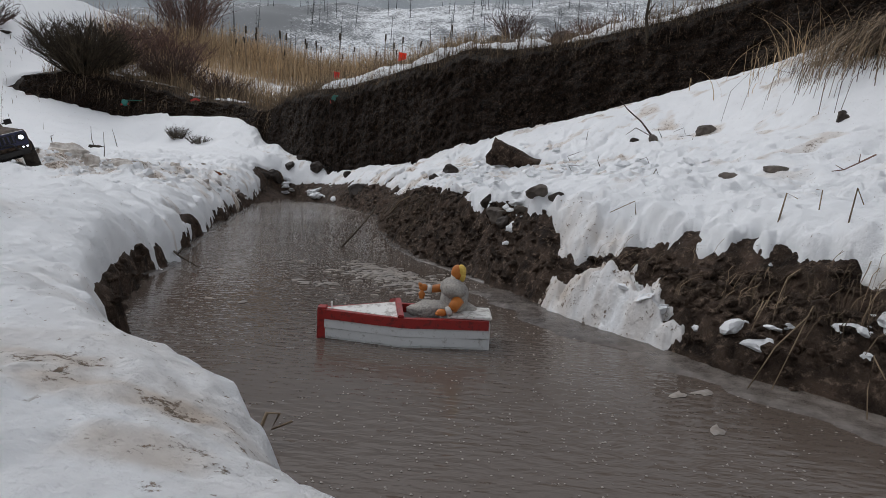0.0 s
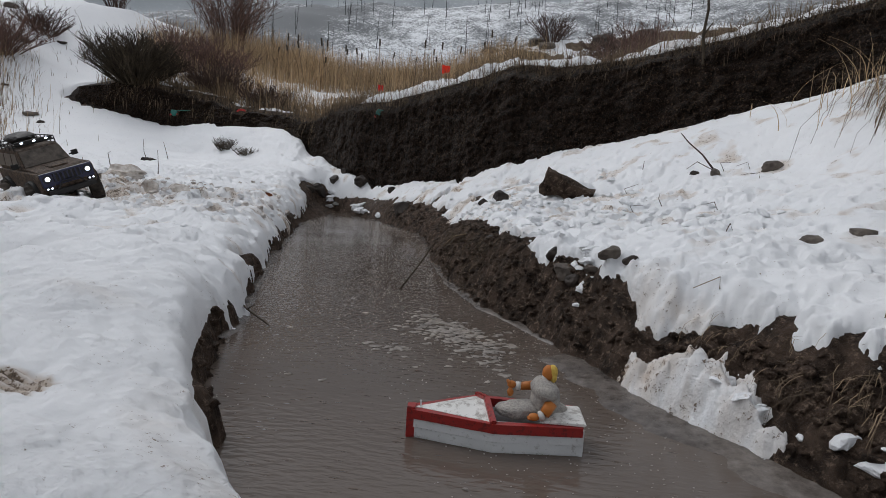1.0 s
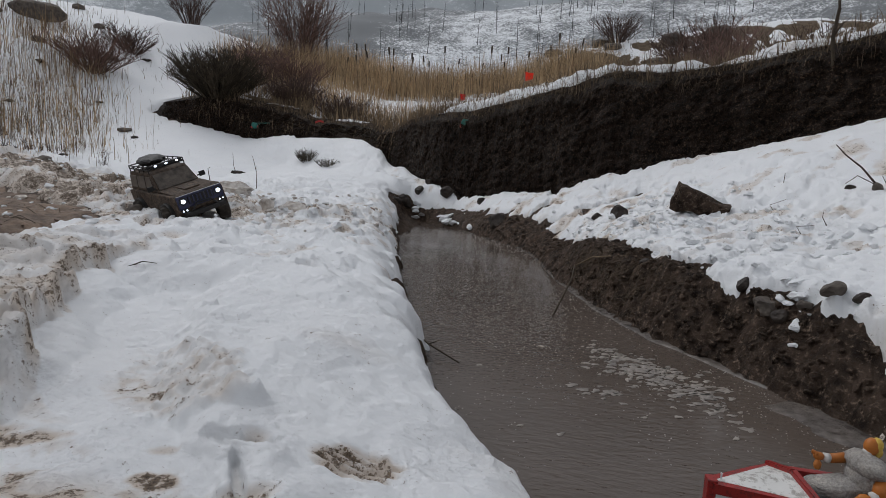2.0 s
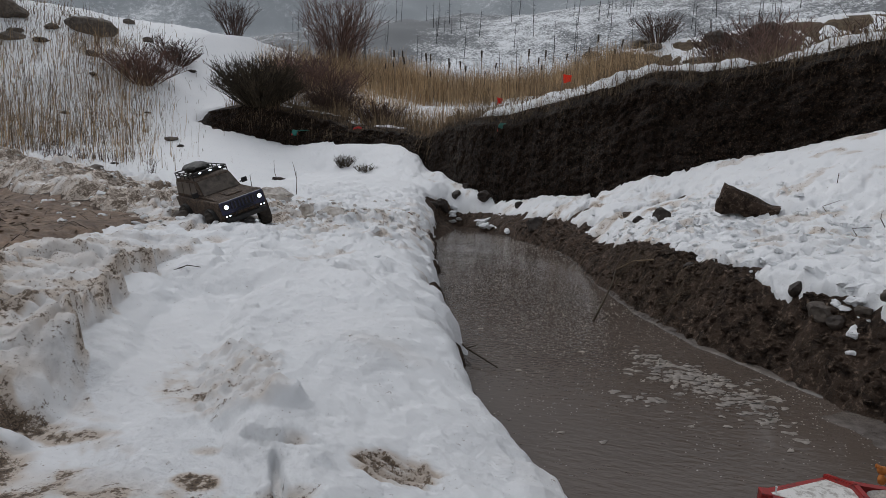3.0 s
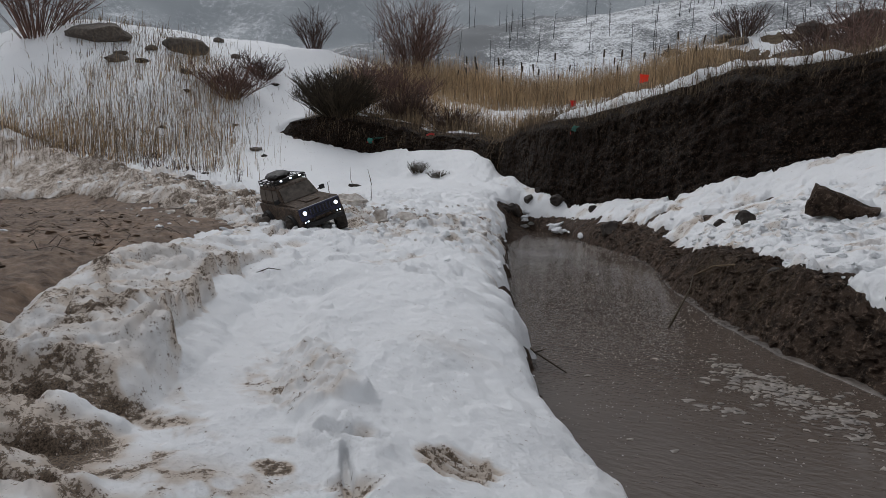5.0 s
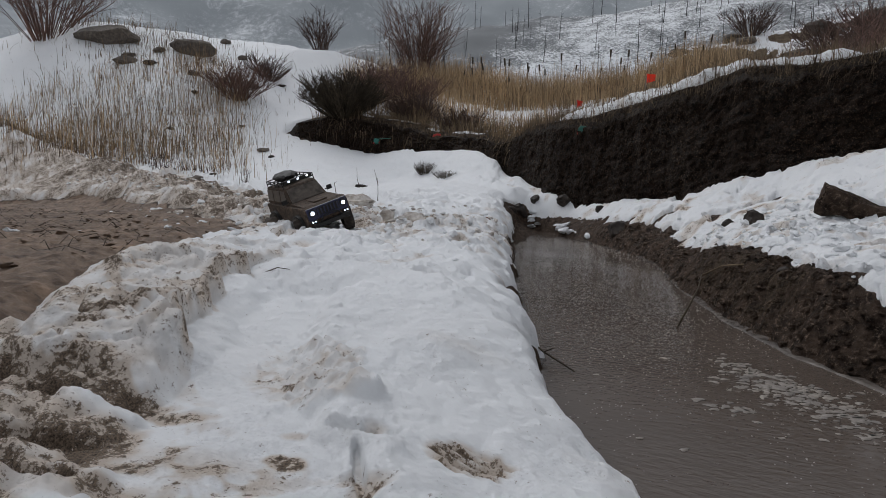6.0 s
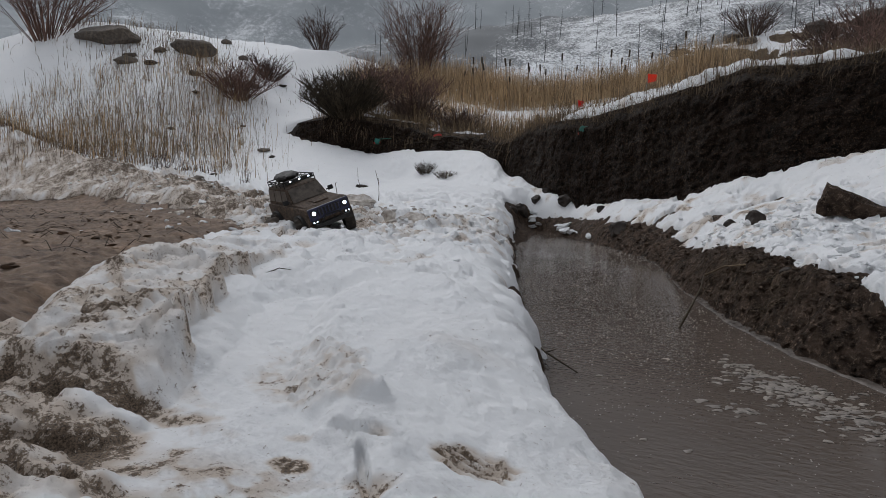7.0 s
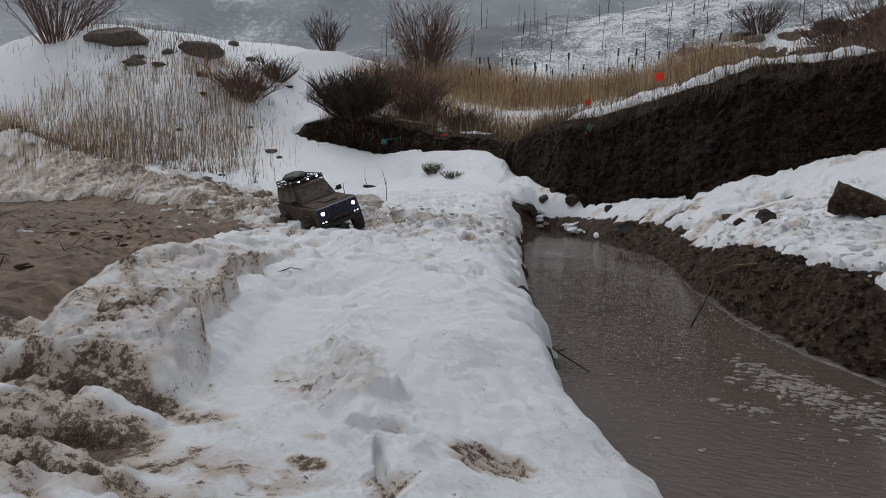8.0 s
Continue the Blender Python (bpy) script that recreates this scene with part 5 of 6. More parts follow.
rock(-1.66, 2.72, top(-1.66, 2.72) + .015, .045, .03, .045, DIRTY, "block of dirty frozen snow", 82, 60, name="snow_block")
rock(-2.15, 3.25, top(-2.15, 3.25) + .015, .14, .10, .055, DIRTY, "block of dirty frozen snow", 83, 10, name="snow_block", rough=.9)


# ---- foam and slush on the water ----
def foam():
    r = random.Random(9)
    verts, faces = [], []
    spots = [(lambda: (lambda a: (-.19 + .20 * a + r.gauss(0, .022), 1.44 - .24 * a + r.gauss(0, .06)))(r.random()), 300, (.002, .0085)), (lambda: (-.27 + .09 * r.random() + r.gauss(0, .01), 1.215 - .03 * r.random() + r.gauss(0, .01)), 9, (.006, .012)), (lambda: (r.gauss(-.30, .14), r.gauss(1.25, .16)), 10, (.003, .006)),
             (lambda: (r.uniform(-.9, .4), r.uniform(.5, 3.6)), 40, (.002, .005)), (lambda: (r.gauss(.30, .06), r.gauss(.62, .05)), 3, (.006, .011))]
    for place, count, sizes in spots:
        for _ in range(count):
            x, y = place()
            if not np.interp(y, *BANK_L) + .02 < x < np.interp(y, *BANK_R) - .02:
                continue
            s, n, base = r.uniform(*sizes), 9, len(verts)
            turn = r.gauss(.3, .4)
            for ring, h in ((1.0, .0006), (.7, .0022)):
                for k in range(n):
                    a = 2 * math.pi * k / n
                    q = s * ring * (1 + .28 * math.sin(3 * a + base) + .2 * math.sin(5 * a + 2 * base))
                    u, v = 1.5 * q * math.cos(a), .75 * q * math.sin(a)
                    verts.append((x + u * math.cos(turn) - v * math.sin(turn), y + u * math.sin(turn) + v * math.cos(turn), h))
            for k in range(n):
                faces.append((base + k, base + (k + 1) % n, base + n + (k + 1) % n, base + n + k))
            faces.append(tuple(base + n + k for k in range(n)))
    tagged(link_mesh("foam", verts, faces, FOAM), "pale flecks of slush drifting on muddy water", "foam", kind="stuff")
    verts, faces = [], []
    for _ in range(11000):
        y = .35 + 4.0 * r.random() ** 1.25
        x = r.uniform(np.interp(y, *BANK_L), np.interp(y, *BANK_R))
        if noise.noise(Vector((x * 2.2, y * 1.4, 3))) + .5 * noise.noise(Vector((x * 9, y * 5, 7))) < r.uniform(-.5, .45):
            continue
        s, base = r.uniform(.0005, .0011) * (1 + .55 * y), len(verts)
        for k in range(5):
            a = 2 * math.pi * k / 5
            verts.append((x + s * math.cos(a), y + s * math.sin(a), .0004))
        verts.append((x, y, .0004 + s * .7))
        faces += [(base + k, base + (k + 1) % 5, base + 5) for k in range(5)]
    tagged(link_mesh("bubbles", verts, faces, FOAM), "tiny bubbles and sleet grains on muddy water", "bubbles", kind="stuff")


foam()


def shore_ice(name, ys, edge, inner, outer, seed):
    """A low shelf of slush along a shore."""
    verts, faces = [], []
    n = 6
    for i, y in enumerate(ys):
        x0 = np.interp(y, *edge)
        w = 1 + .8 * float(fbm(np.array([y * 9.0]), np.array([seed * 1.0]), 1.0, 3, seed)[0])
        fade = min(1, (i + .2) / 4, (len(ys) - i - .8) / 4)
        for k in range(n + 1):
            s = k / n
            x = x0 + outer + (inner * w * fade - outer) * s
            h = (.006 * (1 - s) ** 1.2 + .0018) * (1 if k < n else -.5)
            verts.append((x, y, h + .0014 * noise.noise(Vector((x * 60, y * 60, seed)))))
    for i in range(len(ys) - 1):
        for k in range(n):
            q = i * (n + 1) + k
            faces.append((q, q + 1, q + n + 2, q + n + 1))
    return tagged(link_mesh(name, verts, faces, ICE), "grey slush ice along the shore", "ice", kind="structure")


shore_ice("shore_ice", np.arange(.50, 1.26, .012), BANK_R, -.085, .03, 3)
shore_ice("shore_ice", np.arange(1.3, 4.4, .015), BANK_R, -.013, .015, 5)
shore_ice("shore_ice", np.arange(1.15, 4.5, .015), BANK_L, .025, -.02, 7)


# ---- flags and markers ----
def survey_flag(x, y, z, high, colour, label, turn, size=.075):
    wire = rough_mat("flag_wire", (.25, .25, .25), (.4, .4, .4), 30, .4, 0, 0, .8)
    cloth = paint_mat("flag_plastic", colour, tuple(c * .8 for c in colour), .5, 20, .7)
    foot = top(x, y)
    t = thing("survey_flag", pose(x, y, foot - .02, 0, 4, turn), label, "flag", "survey flags")
    bm = bmesh.new()
    rod(bm, (0, 0, 0), (0, 0, z - foot + .03), .004, 6)
    part("wire", bm, wire, t)
    bm = bmesh.new()
    n, rows = 8, []
    zt = z - foot + .02
    for k in range(n + 1):
        s = k / n
        y_ = .012 * math.sin(s * 5)
        rows.append([bm.verts.new((s * size, y_, zt + high * (.5 - .1 * s))), bm.verts.new((s * size, y_, zt - high * (.5 - .25 * s)))])
    for p, q in zip(rows, rows[1:]):
        bm.faces.new((p[0], q[0], q[1], p[1]))
    bmesh.ops.solidify(bm, geom=bm.faces[:], thickness=.0015)
    part("flag", bm, cloth, t)
    return t


survey_flag(-.58, 5.65, 1.365, .085, (.85, .06, .015), "bright orange survey flag on a wire in snow", 8, .075)
survey_flag(-1.168, 5.6, 1.15, .075, (.75, .03, .02), "small red survey flag on a wire in snow", 20, .05)


def ribbon(x, y, z, turn, with_green, label):
    t = thing("trail_marker", pose(x, y, z, 0, 0, turn), label, "marker", "trail markers")
    red = paint_mat("marker_red", (.62, .07, .06), (.4, .05, .05), .5, 30, .7)
    bm = bmesh.new()
    rows = []
    for k in range(9):
        s = k / 8
        rows.append([bm.verts.new((s * .10 - .05, .006 * math.sin(s * 9) - .01, .018 * math.sin(s * 2.6) - .025 + d)) for d in (-.012, .012)])
    for p, q in zip(rows, rows[1:]):
        bm.faces.new((p[0], q[0], q[1], p[1]))
    bmesh.ops.solidify(bm, geom=bm.faces[:], thickness=.002)
    part("red_tape", bm, red, t)
    if with_green:
        green = paint_mat("marker_green", (.02, .16, .13), (.03, .09, .08), .45, 30, .7)
        bm = rock_mesh(3, .045, .03, .04, .3, 2)
        part("green_tag", bm, green, t)
        bm = bmesh.new()
        rod(bm, (.02, .0, .03), (.20, .02, .035), .004, 6)
        part("cord", bm, green, t)


ribbon(-1.02, 5.08, .86, 0, True, "teal and red trail marker on the cut bank")
ribbon(-3.04, 6.83, 1.0, 10, False, "red trail tape on the cut bank")
ribbon(-3.98, 7.02, .93, -5, True, "teal and red trail marker on the cut bank")


# ---- plants ----
def stalks(name, label, category, count, place, height, width, lean, droop, material, seed, steps=3):
    r = random.Random(seed)
    verts, faces = [], []
    xy = [place(r) for _ in range(count)]
    for (x, y), z in zip(xy, tops(xy) - .01):
        h = r.uniform(*height)
        a = r.uniform(0, 6.283)
        k = abs(r.gauss(0, lean)) * h
        blade(verts, faces, (x, y, z), (math.cos(a) * k, math.sin(a) * k), h, width * r.uniform(.6, 1.3), r.uniform(0, droop), r, steps)
    return tagged(link_mesh(name, verts, faces, material, shade=False), label, category, kind="stuff")


def tufts(centres, spread, r):
    x, y = r.choice(centres)
    return x + r.gauss(0, spread), y + r.gauss(0, spread)


tr = random.Random(12)
stalks("reeds", "dense straw-coloured dry reeds behind the bank", "reeds", 13000, lambda r: (lambda y: (r.uniform(-6.5, .06 * y + r.gauss(0, .15)), y))(r.uniform(10.2, 13.8)), (.35, .80), .009, .22, .5, STRAW, 1)
stalks("reeds", "straw-coloured dry reeds behind the bank", "reeds", 1300, lambda r: (r.uniform(-5.6, -3.2), r.uniform(8.2, 10.4)), (.2, .55), .008, .3, .6, STRAW, 2)
stalks("reeds", "dry brown reeds behind the bank", "reeds", 2500, lambda r: (r.uniform(-6.5, .6), r.uniform(10.2, 12.5)), (.3, .75), .010, .25, .5, HAY, 5)
field = [(lambda a, d: (d * math.sin(a), d * math.cos(a)))(radians(tr.uniform(-66, -42)), tr.uniform(6.6, 11.5)) for _ in range(420)]
clumps = [(x, y) for x, y in field if 1.0 + .4 * (x + 6 > 0) < y - (2.42 + 0.47 * (-2.3 - max(x, -5.2))) < 4.6][:150]
stalks("reeds", "sparse dry reeds in snow", "reeds", 1300, lambda r: tufts(clumps, .20, r), (.16, .50), .007, .3, .5, HAY, 3)
stalks("dead_grass", "low dead grass in snow", "grass", 5200, lambda r: tufts(clumps, .34, r), (.04, .20), .005, .5, .7, HAY, 14)
stalks("reeds", "sparse straw reeds in snow", "reeds", 2300, lambda r: tufts(clumps[::2], .24, r), (.16, .48), .007, .3, .5, STRAW, 4)

stalks("reeds", "dense dry brown weeds standing in snow", "reeds", 1500, lambda r: tufts(clumps[1::2], .28, r), (.12, .40), .006, .25, .4, HAY, 41)
stalks("dead_grass", "dark dead grass at the edge of the weedy field", "grass", 1500, lambda r: (lambda x: (x, 2.42 + .47 * (-2.3 - max(x, -5.2)) + abs(r.gauss(0, .25)) + 1.15 + .15 * math.sin(x * 5)))(r.uniform(-9.5, -4.9)), (.03, .16), .006, .5, .6, TWIG, 42)


def on_scarp(r, x0, x1, e0, e1):
    x = r.uniform(x0, x1)
    return x, np.interp(x, *SCARP) + r.uniform(e0, e1) / .78


stalks("dead_grass", "dead brown grass along the top of the cut bank", "grass", 4200, lambda r: on_scarp(r, -1.7, 2.2, .10, .5), (.04, .18), .0045, .5, .8, HAY, 5)
stalks("dead_grass", "dead brown grass tufts on the bank", "grass", 4200, lambda r: on_scarp(r, -5.3, -1.3, .10, 1.1), (.10, .34), .006, .4, .7, HAY, 6)
stalks("dead_grass", "dead straw grass tufts on the bank", "grass", 1600, lambda r: on_scarp(r, -4.3, -1.5, .3, 1.6), (.14, .42), .006, .4, .7, STRAW, 7)
stalks("dead_grass", "dead brown grass on the knoll", "grass", 4200, lambda r: (r.uniform(.2, 4.8), r.choice((r.uniform(6.0, 10.5), r.gauss(12.5, 1.2)))), (.08, .30), .007, .4, .6, HAY, 8)
stalks("dead_grass", "dead brown grass on the knoll", "grass", 1200, lambda r: (r.gauss(-9.3, 1.2), r.gauss(8.4, .7)), (.10, .35), .010, .4, .6, HAY, 9)

stalks("dead_grass", "long bleached grass on the crest of the slope", "grass", 70, lambda r: (r.gauss(1.45, .14), r.gauss(2.55, .16)), (.14, .34), .003, .6, .9, STRAW, 43, 5)


def hanging(name, label, count, place, length, width, out, material, seed):
    """Grass and roots that hang down over an edge."""
    r = random.Random(seed)
    verts, faces = [], []
    spots = [place(r) for _ in range(count)]
    for (x, y, dx, dy), z in zip(spots, tops(spots)):
        l, base = r.uniform(*length), len(verts)
        o = out * r.uniform(.5, 1.5)
        side = Vector((-dy, dx, 0)).normalized() * width / 2
        for k in range(5):
            s = k / 4
            p = Vector((x + dx * o * math.sin(s * 1.5) + r.gauss(0, .0018), y + dy * o * math.sin(s * 1.5) + r.gauss(0, .0018), z + l * (.13 * math.sin(s * 2.4) - s * s * .95)))
            w = 1 - .6 * s
            verts.append(tuple(p - side * w)), verts.append(tuple(p + side * w))
        for k in range(4):
            q = base + 2 * k
            faces.append((q, q + 1, q + 3, q + 2))
    return tagged(link_mesh(name, verts, faces, material, shade=False), label, "grass", kind="stuff")


hanging("hanging_grass", "dead grass and roots hanging over the cut bank", 2200, lambda r: (*on_scarp(r, -2.0, 2.2, .11, .24), r.gauss(-.3, .9), -1), (.03, .12), .003, .10, ROOTS, 20)
hanging("hanging_grass", "straw-coloured dead grass hanging over the cut bank", 600, lambda r: (*on_scarp(r, -2.0, 2.2, .13, .27), r.gauss(-.3, 1.0), -1), (.02, .10), .0025, .09, HAY, 28)
hanging("hanging_grass", "dead grass and roots hanging over the cut bank", 900, lambda r: (*on_scarp(r, -5.0, -1.8, .06, .26), r.gauss(0, .9), -1), (.06, .24), .005, .12, HAY, 21)


hanging("roots", "fine dark roots on the face of the cut bank", 600, lambda r: (lambda x: (x, np.interp(x, *SCARP) + r.uniform(-.06, .12), r.gauss(0, 1.2), -1))(r.uniform(-2.0, 2.2)), (.01, .05), .0025, .08, ROOTS, 29)


def near_bank(r, y0, y1, d0, d1):
    y = r.uniform(y0, y1)
    return np.interp(y, *BANK_R) + r.uniform(d0, d1), y


hanging("hanging_grass", "dead straws hanging over the mud bank", 80, lambda r: (*near_bank(r, .60, .88, .12, .19), r.gauss(-1, .4), r.gauss(-.5, .5)), (.03, .10), .0015, .035, HAY, 22)
hanging("hanging_grass", "dark roots hanging over the mud bank", 160, lambda r: (*near_bank(r, .58, .92, .10, .19), r.gauss(-1, .5), r.gauss(-.5, .6)), (.02, .07), .0013, .03, ROOTS, 27)
hanging("hanging_grass", "dead straws hanging over the mud bank", 40, lambda r: (*near_bank(r, .9, 1.12, .12, .19), r.gauss(-1, .3), r.gauss(-.5, .4)), (.02, .06), .0013, .03, HAY, 23)
hanging("hanging_grass", "dead straws hanging over the mud bank", 260, lambda r: (*near_bank(r, 1.75, 2.5, .04, .14), r.gauss(-1, .3), r.gauss(-.3, .5)), (.03, .09), .002, .05, ROOTS, 24)
# the thick clump on the slope
hanging("grass_clump", "thick clump of dry brown grass on the snowy slope", 1500, lambda r: (r.gauss(1.66, .11), r.gauss(2.12, .20), r.gauss(-.9, .4), r.gauss(-.6, .5)), (.10, .30), .0045, .16, HAY, 25)
hanging("grass_clump", "thick clump of dry straw grass on the snowy slope", 500, lambda r: (r.gauss(1.64, .11), r.gauss(2.12, .20), r.gauss(-.9, .5), r.gauss(-.6, .5)), (.10, .34), .0035, .18, ROOTS, 26)


def shrub(name, m, label, count, height, spread, thick, material, seed, forks=3, upright=.5, twig_r=None, group=""):
    """A bare bush: stems from one root, each forking into twigs."""
    r = random.Random(seed)
    t = thing(name, m, label, "bush", group)
    tv, tf = [], []
    for _ in range(count):
        a = r.uniform(0, 6.283)
        out = spread * math.sqrt(r.random())
        h = height * r.uniform(.55, 1.0) * (1 - .35 * (out / spread) ** 2 * (1 - upright))
        p0 = Vector((math.cos(a) * out * .18, math.sin(a) * out * .18, -.03))
        p3 = Vector((math.cos(a) * out, math.sin(a) * out, h))
        p1 = p0.lerp(p3, .35) + Vector((r.gauss(0, .05), r.gauss(0, .05), h * .10)) * min(1, height)
        p2 = p0.lerp(p3, .7) + Vector((r.gauss(0, .05), r.gauss(0, .05), h * .05)) * min(1, height)
        if _ < 12:
            v1, f1 = [], []
            tube(v1, f1, (p0, p1, p2, p3), thick * 1.15, thick * .3, 4)
            link_mesh("stem", v1, f1, material, t)
        else:
            tube(tv, tf, (p0, p1, p2, p3), thick, thick * .3, 3)
        for k in range(forks):
            s = r.uniform(.3, .95)
            q0 = (p0.lerp(p1, s / .35) if s < .35 else p1.lerp(p2, (s - .35) / .35) if s < .7 else p2.lerp(p3, (s - .7) / .3))
            d = Vector((r.gauss(0, .6) + math.cos(a) * .3, r.gauss(0, .6) + math.sin(a) * .3, r.uniform(.35, 1.2))).normalized() * height * r.uniform(.12, .34)
            q1 = q0 + d * .55 + Vector((r.gauss(0, .01), r.gauss(0, .01), 0))
            tube(tv, tf, (q0, q1, q0 + d), twig_r or thick * .5, (twig_r or thick * .5) * .45, 3)
    tagged(link_mesh("crown", tv, tf, material, t, shade=False), kind="stuff")
    return t


def at(x, y, sink=.02):
    return pose(x, y, top(x, y) - sink)


shrub("sagebrush", at(-4.72, 7.42, .06), "dark bare sagebrush bush on top of the bank", 420, .70, .68, .007, SAGE, 1, 7, .2, .0042)
shrub("sagebrush", at(-3.75, 7.75, .06), "low brown bare bush on top of the bank", 170, .50, .5, .006, TWIG, 2, 6, .3, .0034)
shrub("sagebrush", at(-3.0, 7.5, .06), "low brown bare bush on top of the bank", 130, .42, .42, .005, TWIG, 3, 6, .3, .003)
shrub("willow_bush", at(-11.1, 7.6, .06), "tall bare reddish willow bush", 75, 1.75, 1.35, .010, WILLOW, 4, 9, .6, .0042)
shrub("willow_bush", at(-5.7, 12.4, .06), "tall bare reddish willow bush", 95, 2.1, .95, .010, WILLOW, 5, 8, .9, .0048)
shrub("willow_bush", at(-8.2, 12.2, .06), "bare grey willow bush", 50, .95, .6, .008, TWIG, 6, 7, .8, .005)
shrub("bare_bush", at(-6.75, 7.6, .05), "low bare brown bush in snow", 110, .62, .75, .008, WILLOW, 7, 6, .3, .0045)
shrub("bare_bush", at(-7.2, 8.9, .05), "low bare brown bush in snow", 80, .5, .5, .008, TWIG, 8, 6, .4, .0045)
shrub("bare_bush", at(-2.9, 6.12, .02), "small dark bare bush in snow", 70, .16, .15, .003, SAGE, 9, 5, .3, .002)
shrub("bare_bush", at(-2.55, 5.85, .02), "small dark bare bush in snow", 50, .10, .14, .003, SAGE, 10, 5, .3, .002)
shrub("bare_bush", at(1.9, 8.0, .05), "bare reddish brush on the knoll", 80, .7, .9, .009, WILLOW, 11, 7, .4, .005)
shrub("bare_bush", at(1.2, 7.9, .05), "bare reddish brush on the knoll", 45, .45, .7, .008, WILLOW, 12, 7, .4, .0045)
shrub("bare_bush", at(2.9, 8.2, .05), "bare brown brush on the knoll", 80, .7, .8, .009, TWIG, 13, 7, .4, .005)
shrub("bare_bush", at(1.3, 15.4, .05), "bare brown brush on the knoll", 70, .8, .8, .01, TWIG, 19, 6, .4, .006)
shrub("bare_bush", at(2.4, 13.0, .05), "bare brown brush on the knoll", 90, .9, .9, .01, TWIG, 20, 6, .4, .006)
shrub("bare_bush", at(3.2, 13.6, .05), "bare reddish brush on the knoll", 90, 1.0, 1.0, .01, WILLOW, 21, 6, .4, .006)
shrub("bare_bush", at(.5, 13.6, .05), "bare brown brush on the knoll", 70, .5, .6, .008, TWIG, 14, 6, .4, .005)
shrub("bare_bush", at(-5.2, 9.4, .05), "bare reddish brush by the reeds", 100, .8, .6, .008, WILLOW, 15, 7, .6, .005)
shrub("bare_bush", at(-4.3, 8.9, .05), "bare reddish brush by the reeds", 100, .65, .6, .008, WILLOW, 16, 7, .6, .005)
shrub("weed", at(-3.0, 3.72, .01), "pale dry weed standing in snow", 16, .24, .09, .0022, HAY, 17, 6, .6, .0014)
shrub("weed", at(-4.05, 4.5, .01), "dry weed standing in snow", 8, .2, .05, .002, TWIG, 18, 3, .9, .0014)


def cattail():
    t = thing("cattail", pose(0, 0, -50), "dry brown cattail standing among reeds", "cattail", "cattails among the reeds")
    bm = bmesh.new()
    rod(bm, (0, 0, 0), (.02, 0, 1.15), .008, 5)
    part("stem", bm, HAY, t)
    bm = bmesh.new()
    rod(bm, (.02, 0, 1.0), (.022, 0, 1.17), .022, 7)
    part("seed_head", bm, SAGE, t, "dark brown seed head")
    return t


first = cattail()
cr = random.Random(31)
spots = [(cr.uniform(-4.0, .4), cr.uniform(10.0, 11.8)) for _ in range(26)]
for i, (x, y) in enumerate(spots):
    m = pose(x, y, top(x, y) - .02, cr.gauss(0, 4), cr.gauss(0, 4), cr.uniform(0, 360)) @ Matrix.Scale(cr.uniform(.45, .8), 4)
    if i == 0:
        first.matrix_world = m
    else:
        c = copy_thing(first, Matrix())
        c.matrix_world = m


def twig(name, pts, r0, r1, label, material=TWIG, forks=(), group=""):
    verts, faces = [], []
    tube(verts, faces, pts, r0, r1, 5)
    for f in forks:
        tube(verts, faces, f, r1 * 1.2, r1 * .6, 4)
    return tagged(link_mesh(name, verts, faces, material), label, "twig", group)


def lift(*pts):
    return [(x, y, top(x, y) + h) for x, y, h in pts]


twig("dead_weed", [(1.085, 3.43, .97), (1.08, 3.42, 1.08), (1.06, 3.41, 1.20), (1.07, 3.40, 1.34), (1.05, 3.4, 1.50)], .011, .006, "dark dead stem standing by the cut bank", SAGE, [[(1.06, 3.41, 1.20), (1.10, 3.4, 1.27)]])
twig("twig", [(.815, 2.36, .44), (.77, 2.38, .50), (.72, 2.40, .545), (.69, 2.41, .58)], .004, .0018, "bare twig rising from snow", forks=[[(.815, 2.36, .44), (.74, 2.34, .47), (.70, 2.33, .44)]])
twig("twig", [(-.196, .565, -.012), (-.187, .56, .008), (-.171, .56, .026)], .0042, .0028, "dark broken twig at the water's edge", SAGE, [[(-.187, .56, .008), (-.197, .558, .013)], [(-.19, .562, .002), (-.176, .565, -.002), (-.170, .56, -.004)]])
twig("twig", [(-.19, .56, -.006), (-.165, .558, .003), (-.141, .56, .004)], .0016, .0008, "thin twig over the water", SAGE)
twig("twig", [(-.103, .485, .004), (-.097, .49, .024), (-.088, .495, .022), (-.093, .49, .010), (-.077, .495, .016)], .0018, .0011, "thin twig over the water", HAY)
twig("twig", [(-.30, 1.78, -.01), (-.26, 1.9, .05), (-.235, 1.98, .09), (-.225, 2.05, .12)], .0035, .002, "bare twig leaning out of the water", SAGE)
twig("twig", [(-.66, 1.40, .05), (-.58, 1.33, .02), (-.50, 1.26, .006)], .003, .0015, "thin twig hanging over the water", SAGE, [[(-.58, 1.33, .02), (-.55, 1.30, .04)]])
twig("straw", lift((.395, 1.14, .0), (.385, 1.12, .05), (.34, 1.12, .065)), .0011, .0007, "bent dry straw sticking out of snow", HAY)
twig("straw", lift((.545, .93, -.01), (.555, .93, .035), (.570, .925, .022)), .0016, .0007, "bent dry straw sticking out of snow", HAY)
twig("straw", lift((.60, .92, -.01), (.602, .92, .03), (.593, .92, .033)), .0011, .0007, "bent dry straw sticking out of snow", HAY)
twig("straw", lift((.585, .83, -.01), (.592, .83, .045), (.600, .825, .02)), .0012, .0007, "bent dry straw sticking out of snow", HAY)
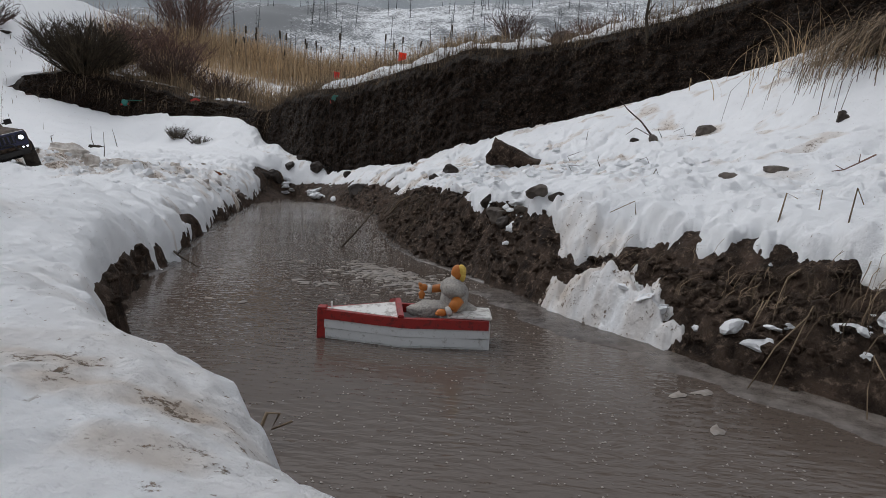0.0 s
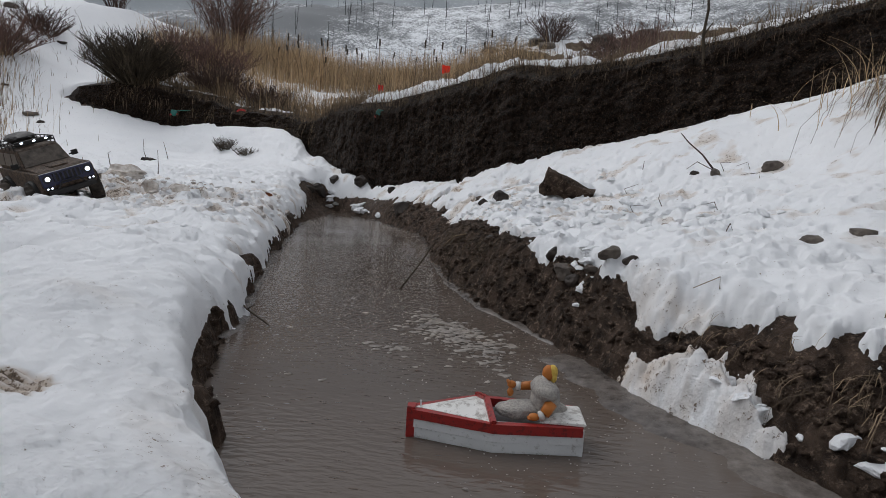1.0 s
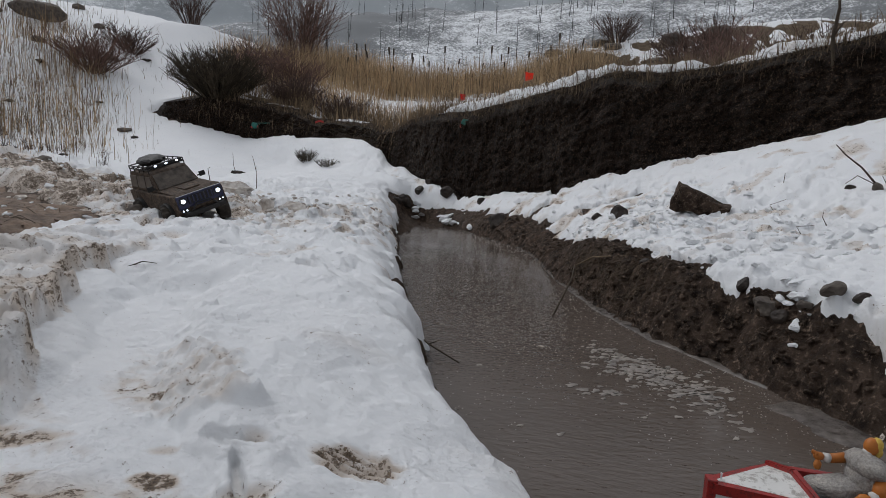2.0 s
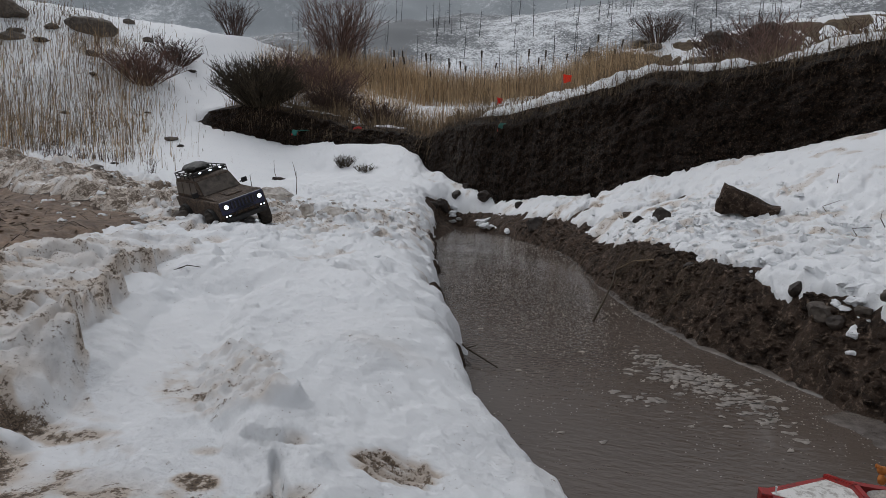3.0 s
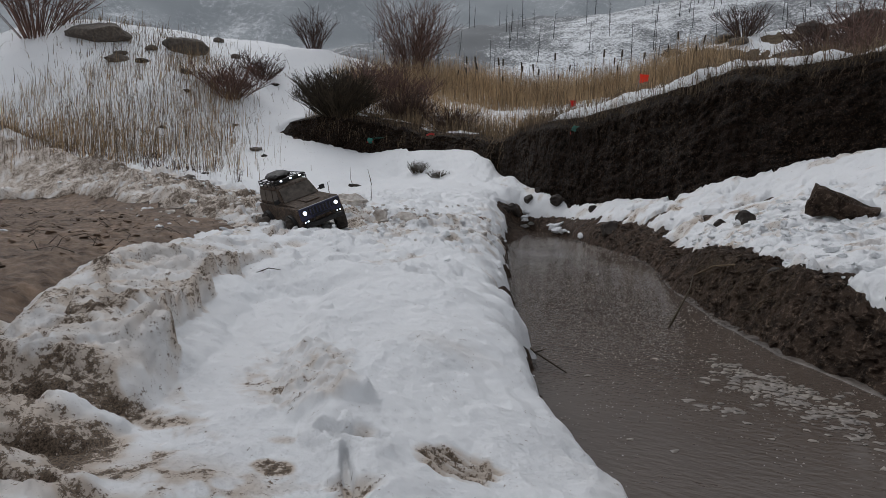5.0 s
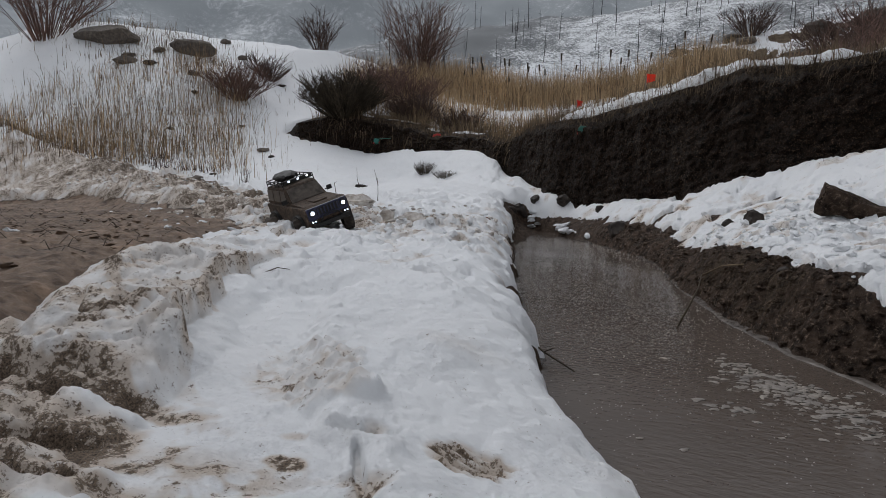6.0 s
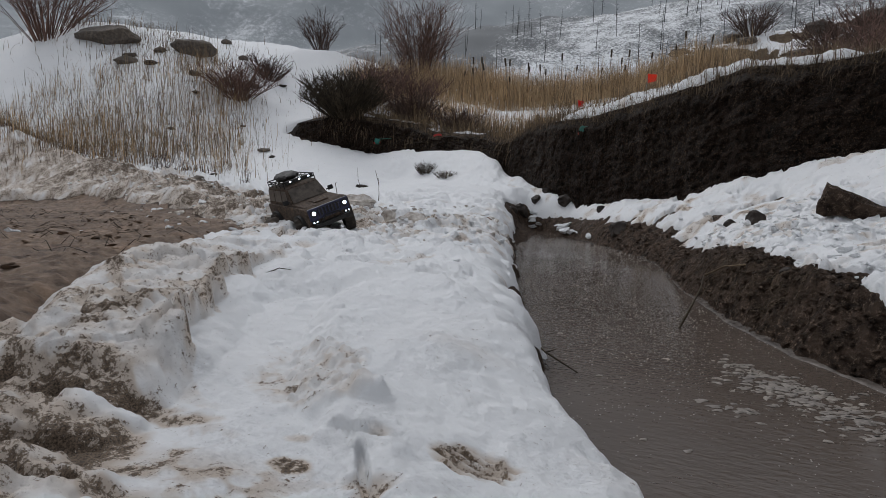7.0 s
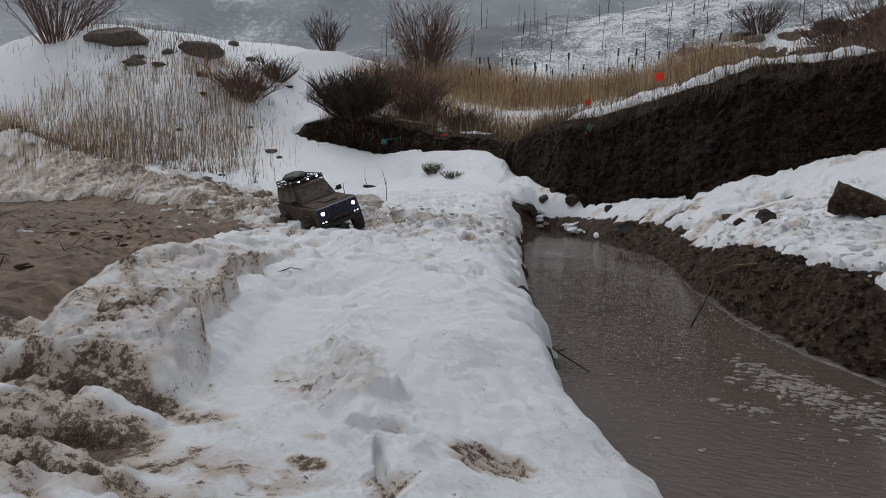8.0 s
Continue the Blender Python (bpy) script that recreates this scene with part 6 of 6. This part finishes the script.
twig("straw", [(.49, .735, .085), (.44, .71, .05), (.40, .69, -.002)], .0010, .0007, "dry straw reaching down to the water", HAY)
twig("straw", [(.50, .745, .095), (.455, .705, .045), (.425, .685, -.002)], .0008, .0006, "dry straw reaching down to the water", HAY)
twig("straw", [(.515, .655, .06), (.52, .63, .03), (.53, .61, -.002)], .0008, .0006, "dry straw reaching down to the water", HAY)
twig("straw", [(.52, .66, .06), (.495, .63, .03), (.485, .61, -.002)], .0008, .0006, "dry straw reaching down to the water", HAY)
twig("branch", lift((.90, 1.24, .03), (.865, 1.235, .02), (.83, 1.225, .015), (.80, 1.215, .008)), .0018, .001, "thorny twig with curled dead leaves over snow", WILLOW, [lift((.865, 1.235, .02), (.862, 1.23, .04)), lift((.83, 1.225, .015), (.815, 1.23, .028))])
twig("twig", lift((-1.30, 1.28, .0), (-1.27, 1.30, .010), (-1.24, 1.31, .006)), .0018, .0008, "thin twig on snow", SAGE)
twig("twig", lift((-.94, 2.78, .0), (-.93, 2.85, .03), (-.95, 2.9, .05)), .002, .001, "thin twig on snow", SAGE)
twig("stick", lift((-.205, 2.33, .02), (-.155, 2.19, .022), (-.11, 2.05, .02)), .0035, .0022, "grey weathered stick lying across the mud bank", HAY)
bm = bmesh.new()
rows = [[bm.verts.new((.022 * u, .014 * v * (1 - .8 * abs(u) ** 1.6), .010 * u * u + .006 * v * v)) for v in (-1, -.5, 0, .5, 1)] for u in (-1, -.5, 0, .5, 1)]
for p, q in zip(rows, rows[1:]):
    for k in range(4):
        bm.faces.new((p[k], p[k + 1], q[k + 1], q[k]))
bmesh.ops.solidify(bm, geom=bm.faces[:], thickness=.001)
leaf = part("dead_leaf", bm, rough_mat("rust_leaf", (.16, .055, .022), (.36, .14, .06), 90, .7, 0, 0), shade=True)
leaf.matrix_world = pose(-1.325, 3.356, top(-1.325, 3.356) + .016, 55, 20, 10)
tagged(leaf, "curled rust-brown dead leaf on snow", "leaf")
verts, faces = [], []
for i in range(170):
    q = tr.random()
    x, y = -1.75 - 3.2 * q + tr.gauss(0, .15), 1.45 + 1.3 * q + tr.gauss(0, .35)
    if pit_mask(np.array([x]), np.array([y]))[0] < .9:
        continue
    a, l, z = tr.uniform(0, 6.28), tr.uniform(.03, .12), top(x, y)
    tube(verts, faces, [(x, y, z + .002), (x + l * .5 * math.cos(a), y + l * .5 * math.sin(a), z + tr.uniform(.005, .03)), (x + l * math.cos(a), y + l * math.sin(a), z + tr.uniform(.0, .03))], .0014, .0007, 3)
tagged(link_mesh("sticks", verts, faces, SAGE), "broken dark sticks lying in churned mud", "sticks", kind="stuff")
for i in range(9):
    x, y = tr.uniform(.35, 1.2), tr.uniform(1.5, 2.7)
    twig("twig", lift((x, y, -.005), (x + tr.uniform(-.02, .02), y + .01, tr.uniform(.015, .035)), (x + tr.uniform(-.05, .05), y + .02, tr.uniform(.01, .04))), .0016, .0008, "thin twig poking out of snow", TWIG, group="twigs in the snow")
for i in range(5):
    a, d = radians(tr.uniform(-38, -30)), tr.uniform(4.4, 6.6)
    x, y = d * math.sin(a), d * math.cos(a)
    twig("twig", lift((x, y, -.005), (x + tr.uniform(-.03, .03), y, tr.uniform(.05, .12)), (x + tr.uniform(-.06, .06), y, tr.uniform(.1, .18))), .0035, .0015, "dry twig standing in snow", TWIG, group="twigs in the snow")


# ---- burnt trees on the hill ----
def dead_tree(seed):
    r = random.Random(seed)
    t = thing("dead_tree", pose(0, 0, -50), "bare burnt tree trunk on the snowy hill", "tree", "burnt trees on the hill")
    v, f = [], []
    tube(v, f, [(0, 0, 0), (.1, 0, 4), (.05, .1, 8), (.1, .1, 11)], .13, .04, 5)
    link_mesh("trunk", v, f, CHAR, t)
    v, f = [], []
    for _ in range(14):
        h, a = r.uniform(3, 10), r.uniform(0, 6.28)
        l = r.uniform(.4, 1.3)
        tube(v, f, [(.07, .05, h), (math.cos(a) * l, math.sin(a) * l, h + r.uniform(-.2, .4))], .06, .02, 3)
    tagged(link_mesh("crown", v, f, CHAR, t), kind="stuff")
    return t


def hill_z(x, y):
    x, y = np.array([float(x)]), np.array([float(y)])
    r, a = np.hypot(x, y), np.degrees(np.arctan2(x, y))
    c = np.interp(a, HILL_CREST[0], HILL_CREST[1])
    return float((r * c * smooth(r, 45, 235) * (1 - 0.10 * smooth(r, 235, 330)) + 7 * fbm(x, y, 0.012, 4, 120) * smooth(r, 70, 150) + 1.6 * fbm(x, y, 0.07, 4, 121))[0])


trees = [dead_tree(k) for k in range(3)]
for i in range(150):
    a, d = radians(tr.uniform(-36, 18)), tr.uniform(125, 232)
    x, y = d * math.sin(a), d * math.cos(a)
    m = pose(x, y, hill_z(x, y) - .3, tr.gauss(0, 2), tr.gauss(0, 2), tr.uniform(0, 360)) @ Matrix.Scale(tr.uniform(.55, 1.1), 4)
    if i < 3:
        trees[i].matrix_world = m
    else:
        c = copy_thing(trees[i % 3], Matrix())
        c.matrix_world = m
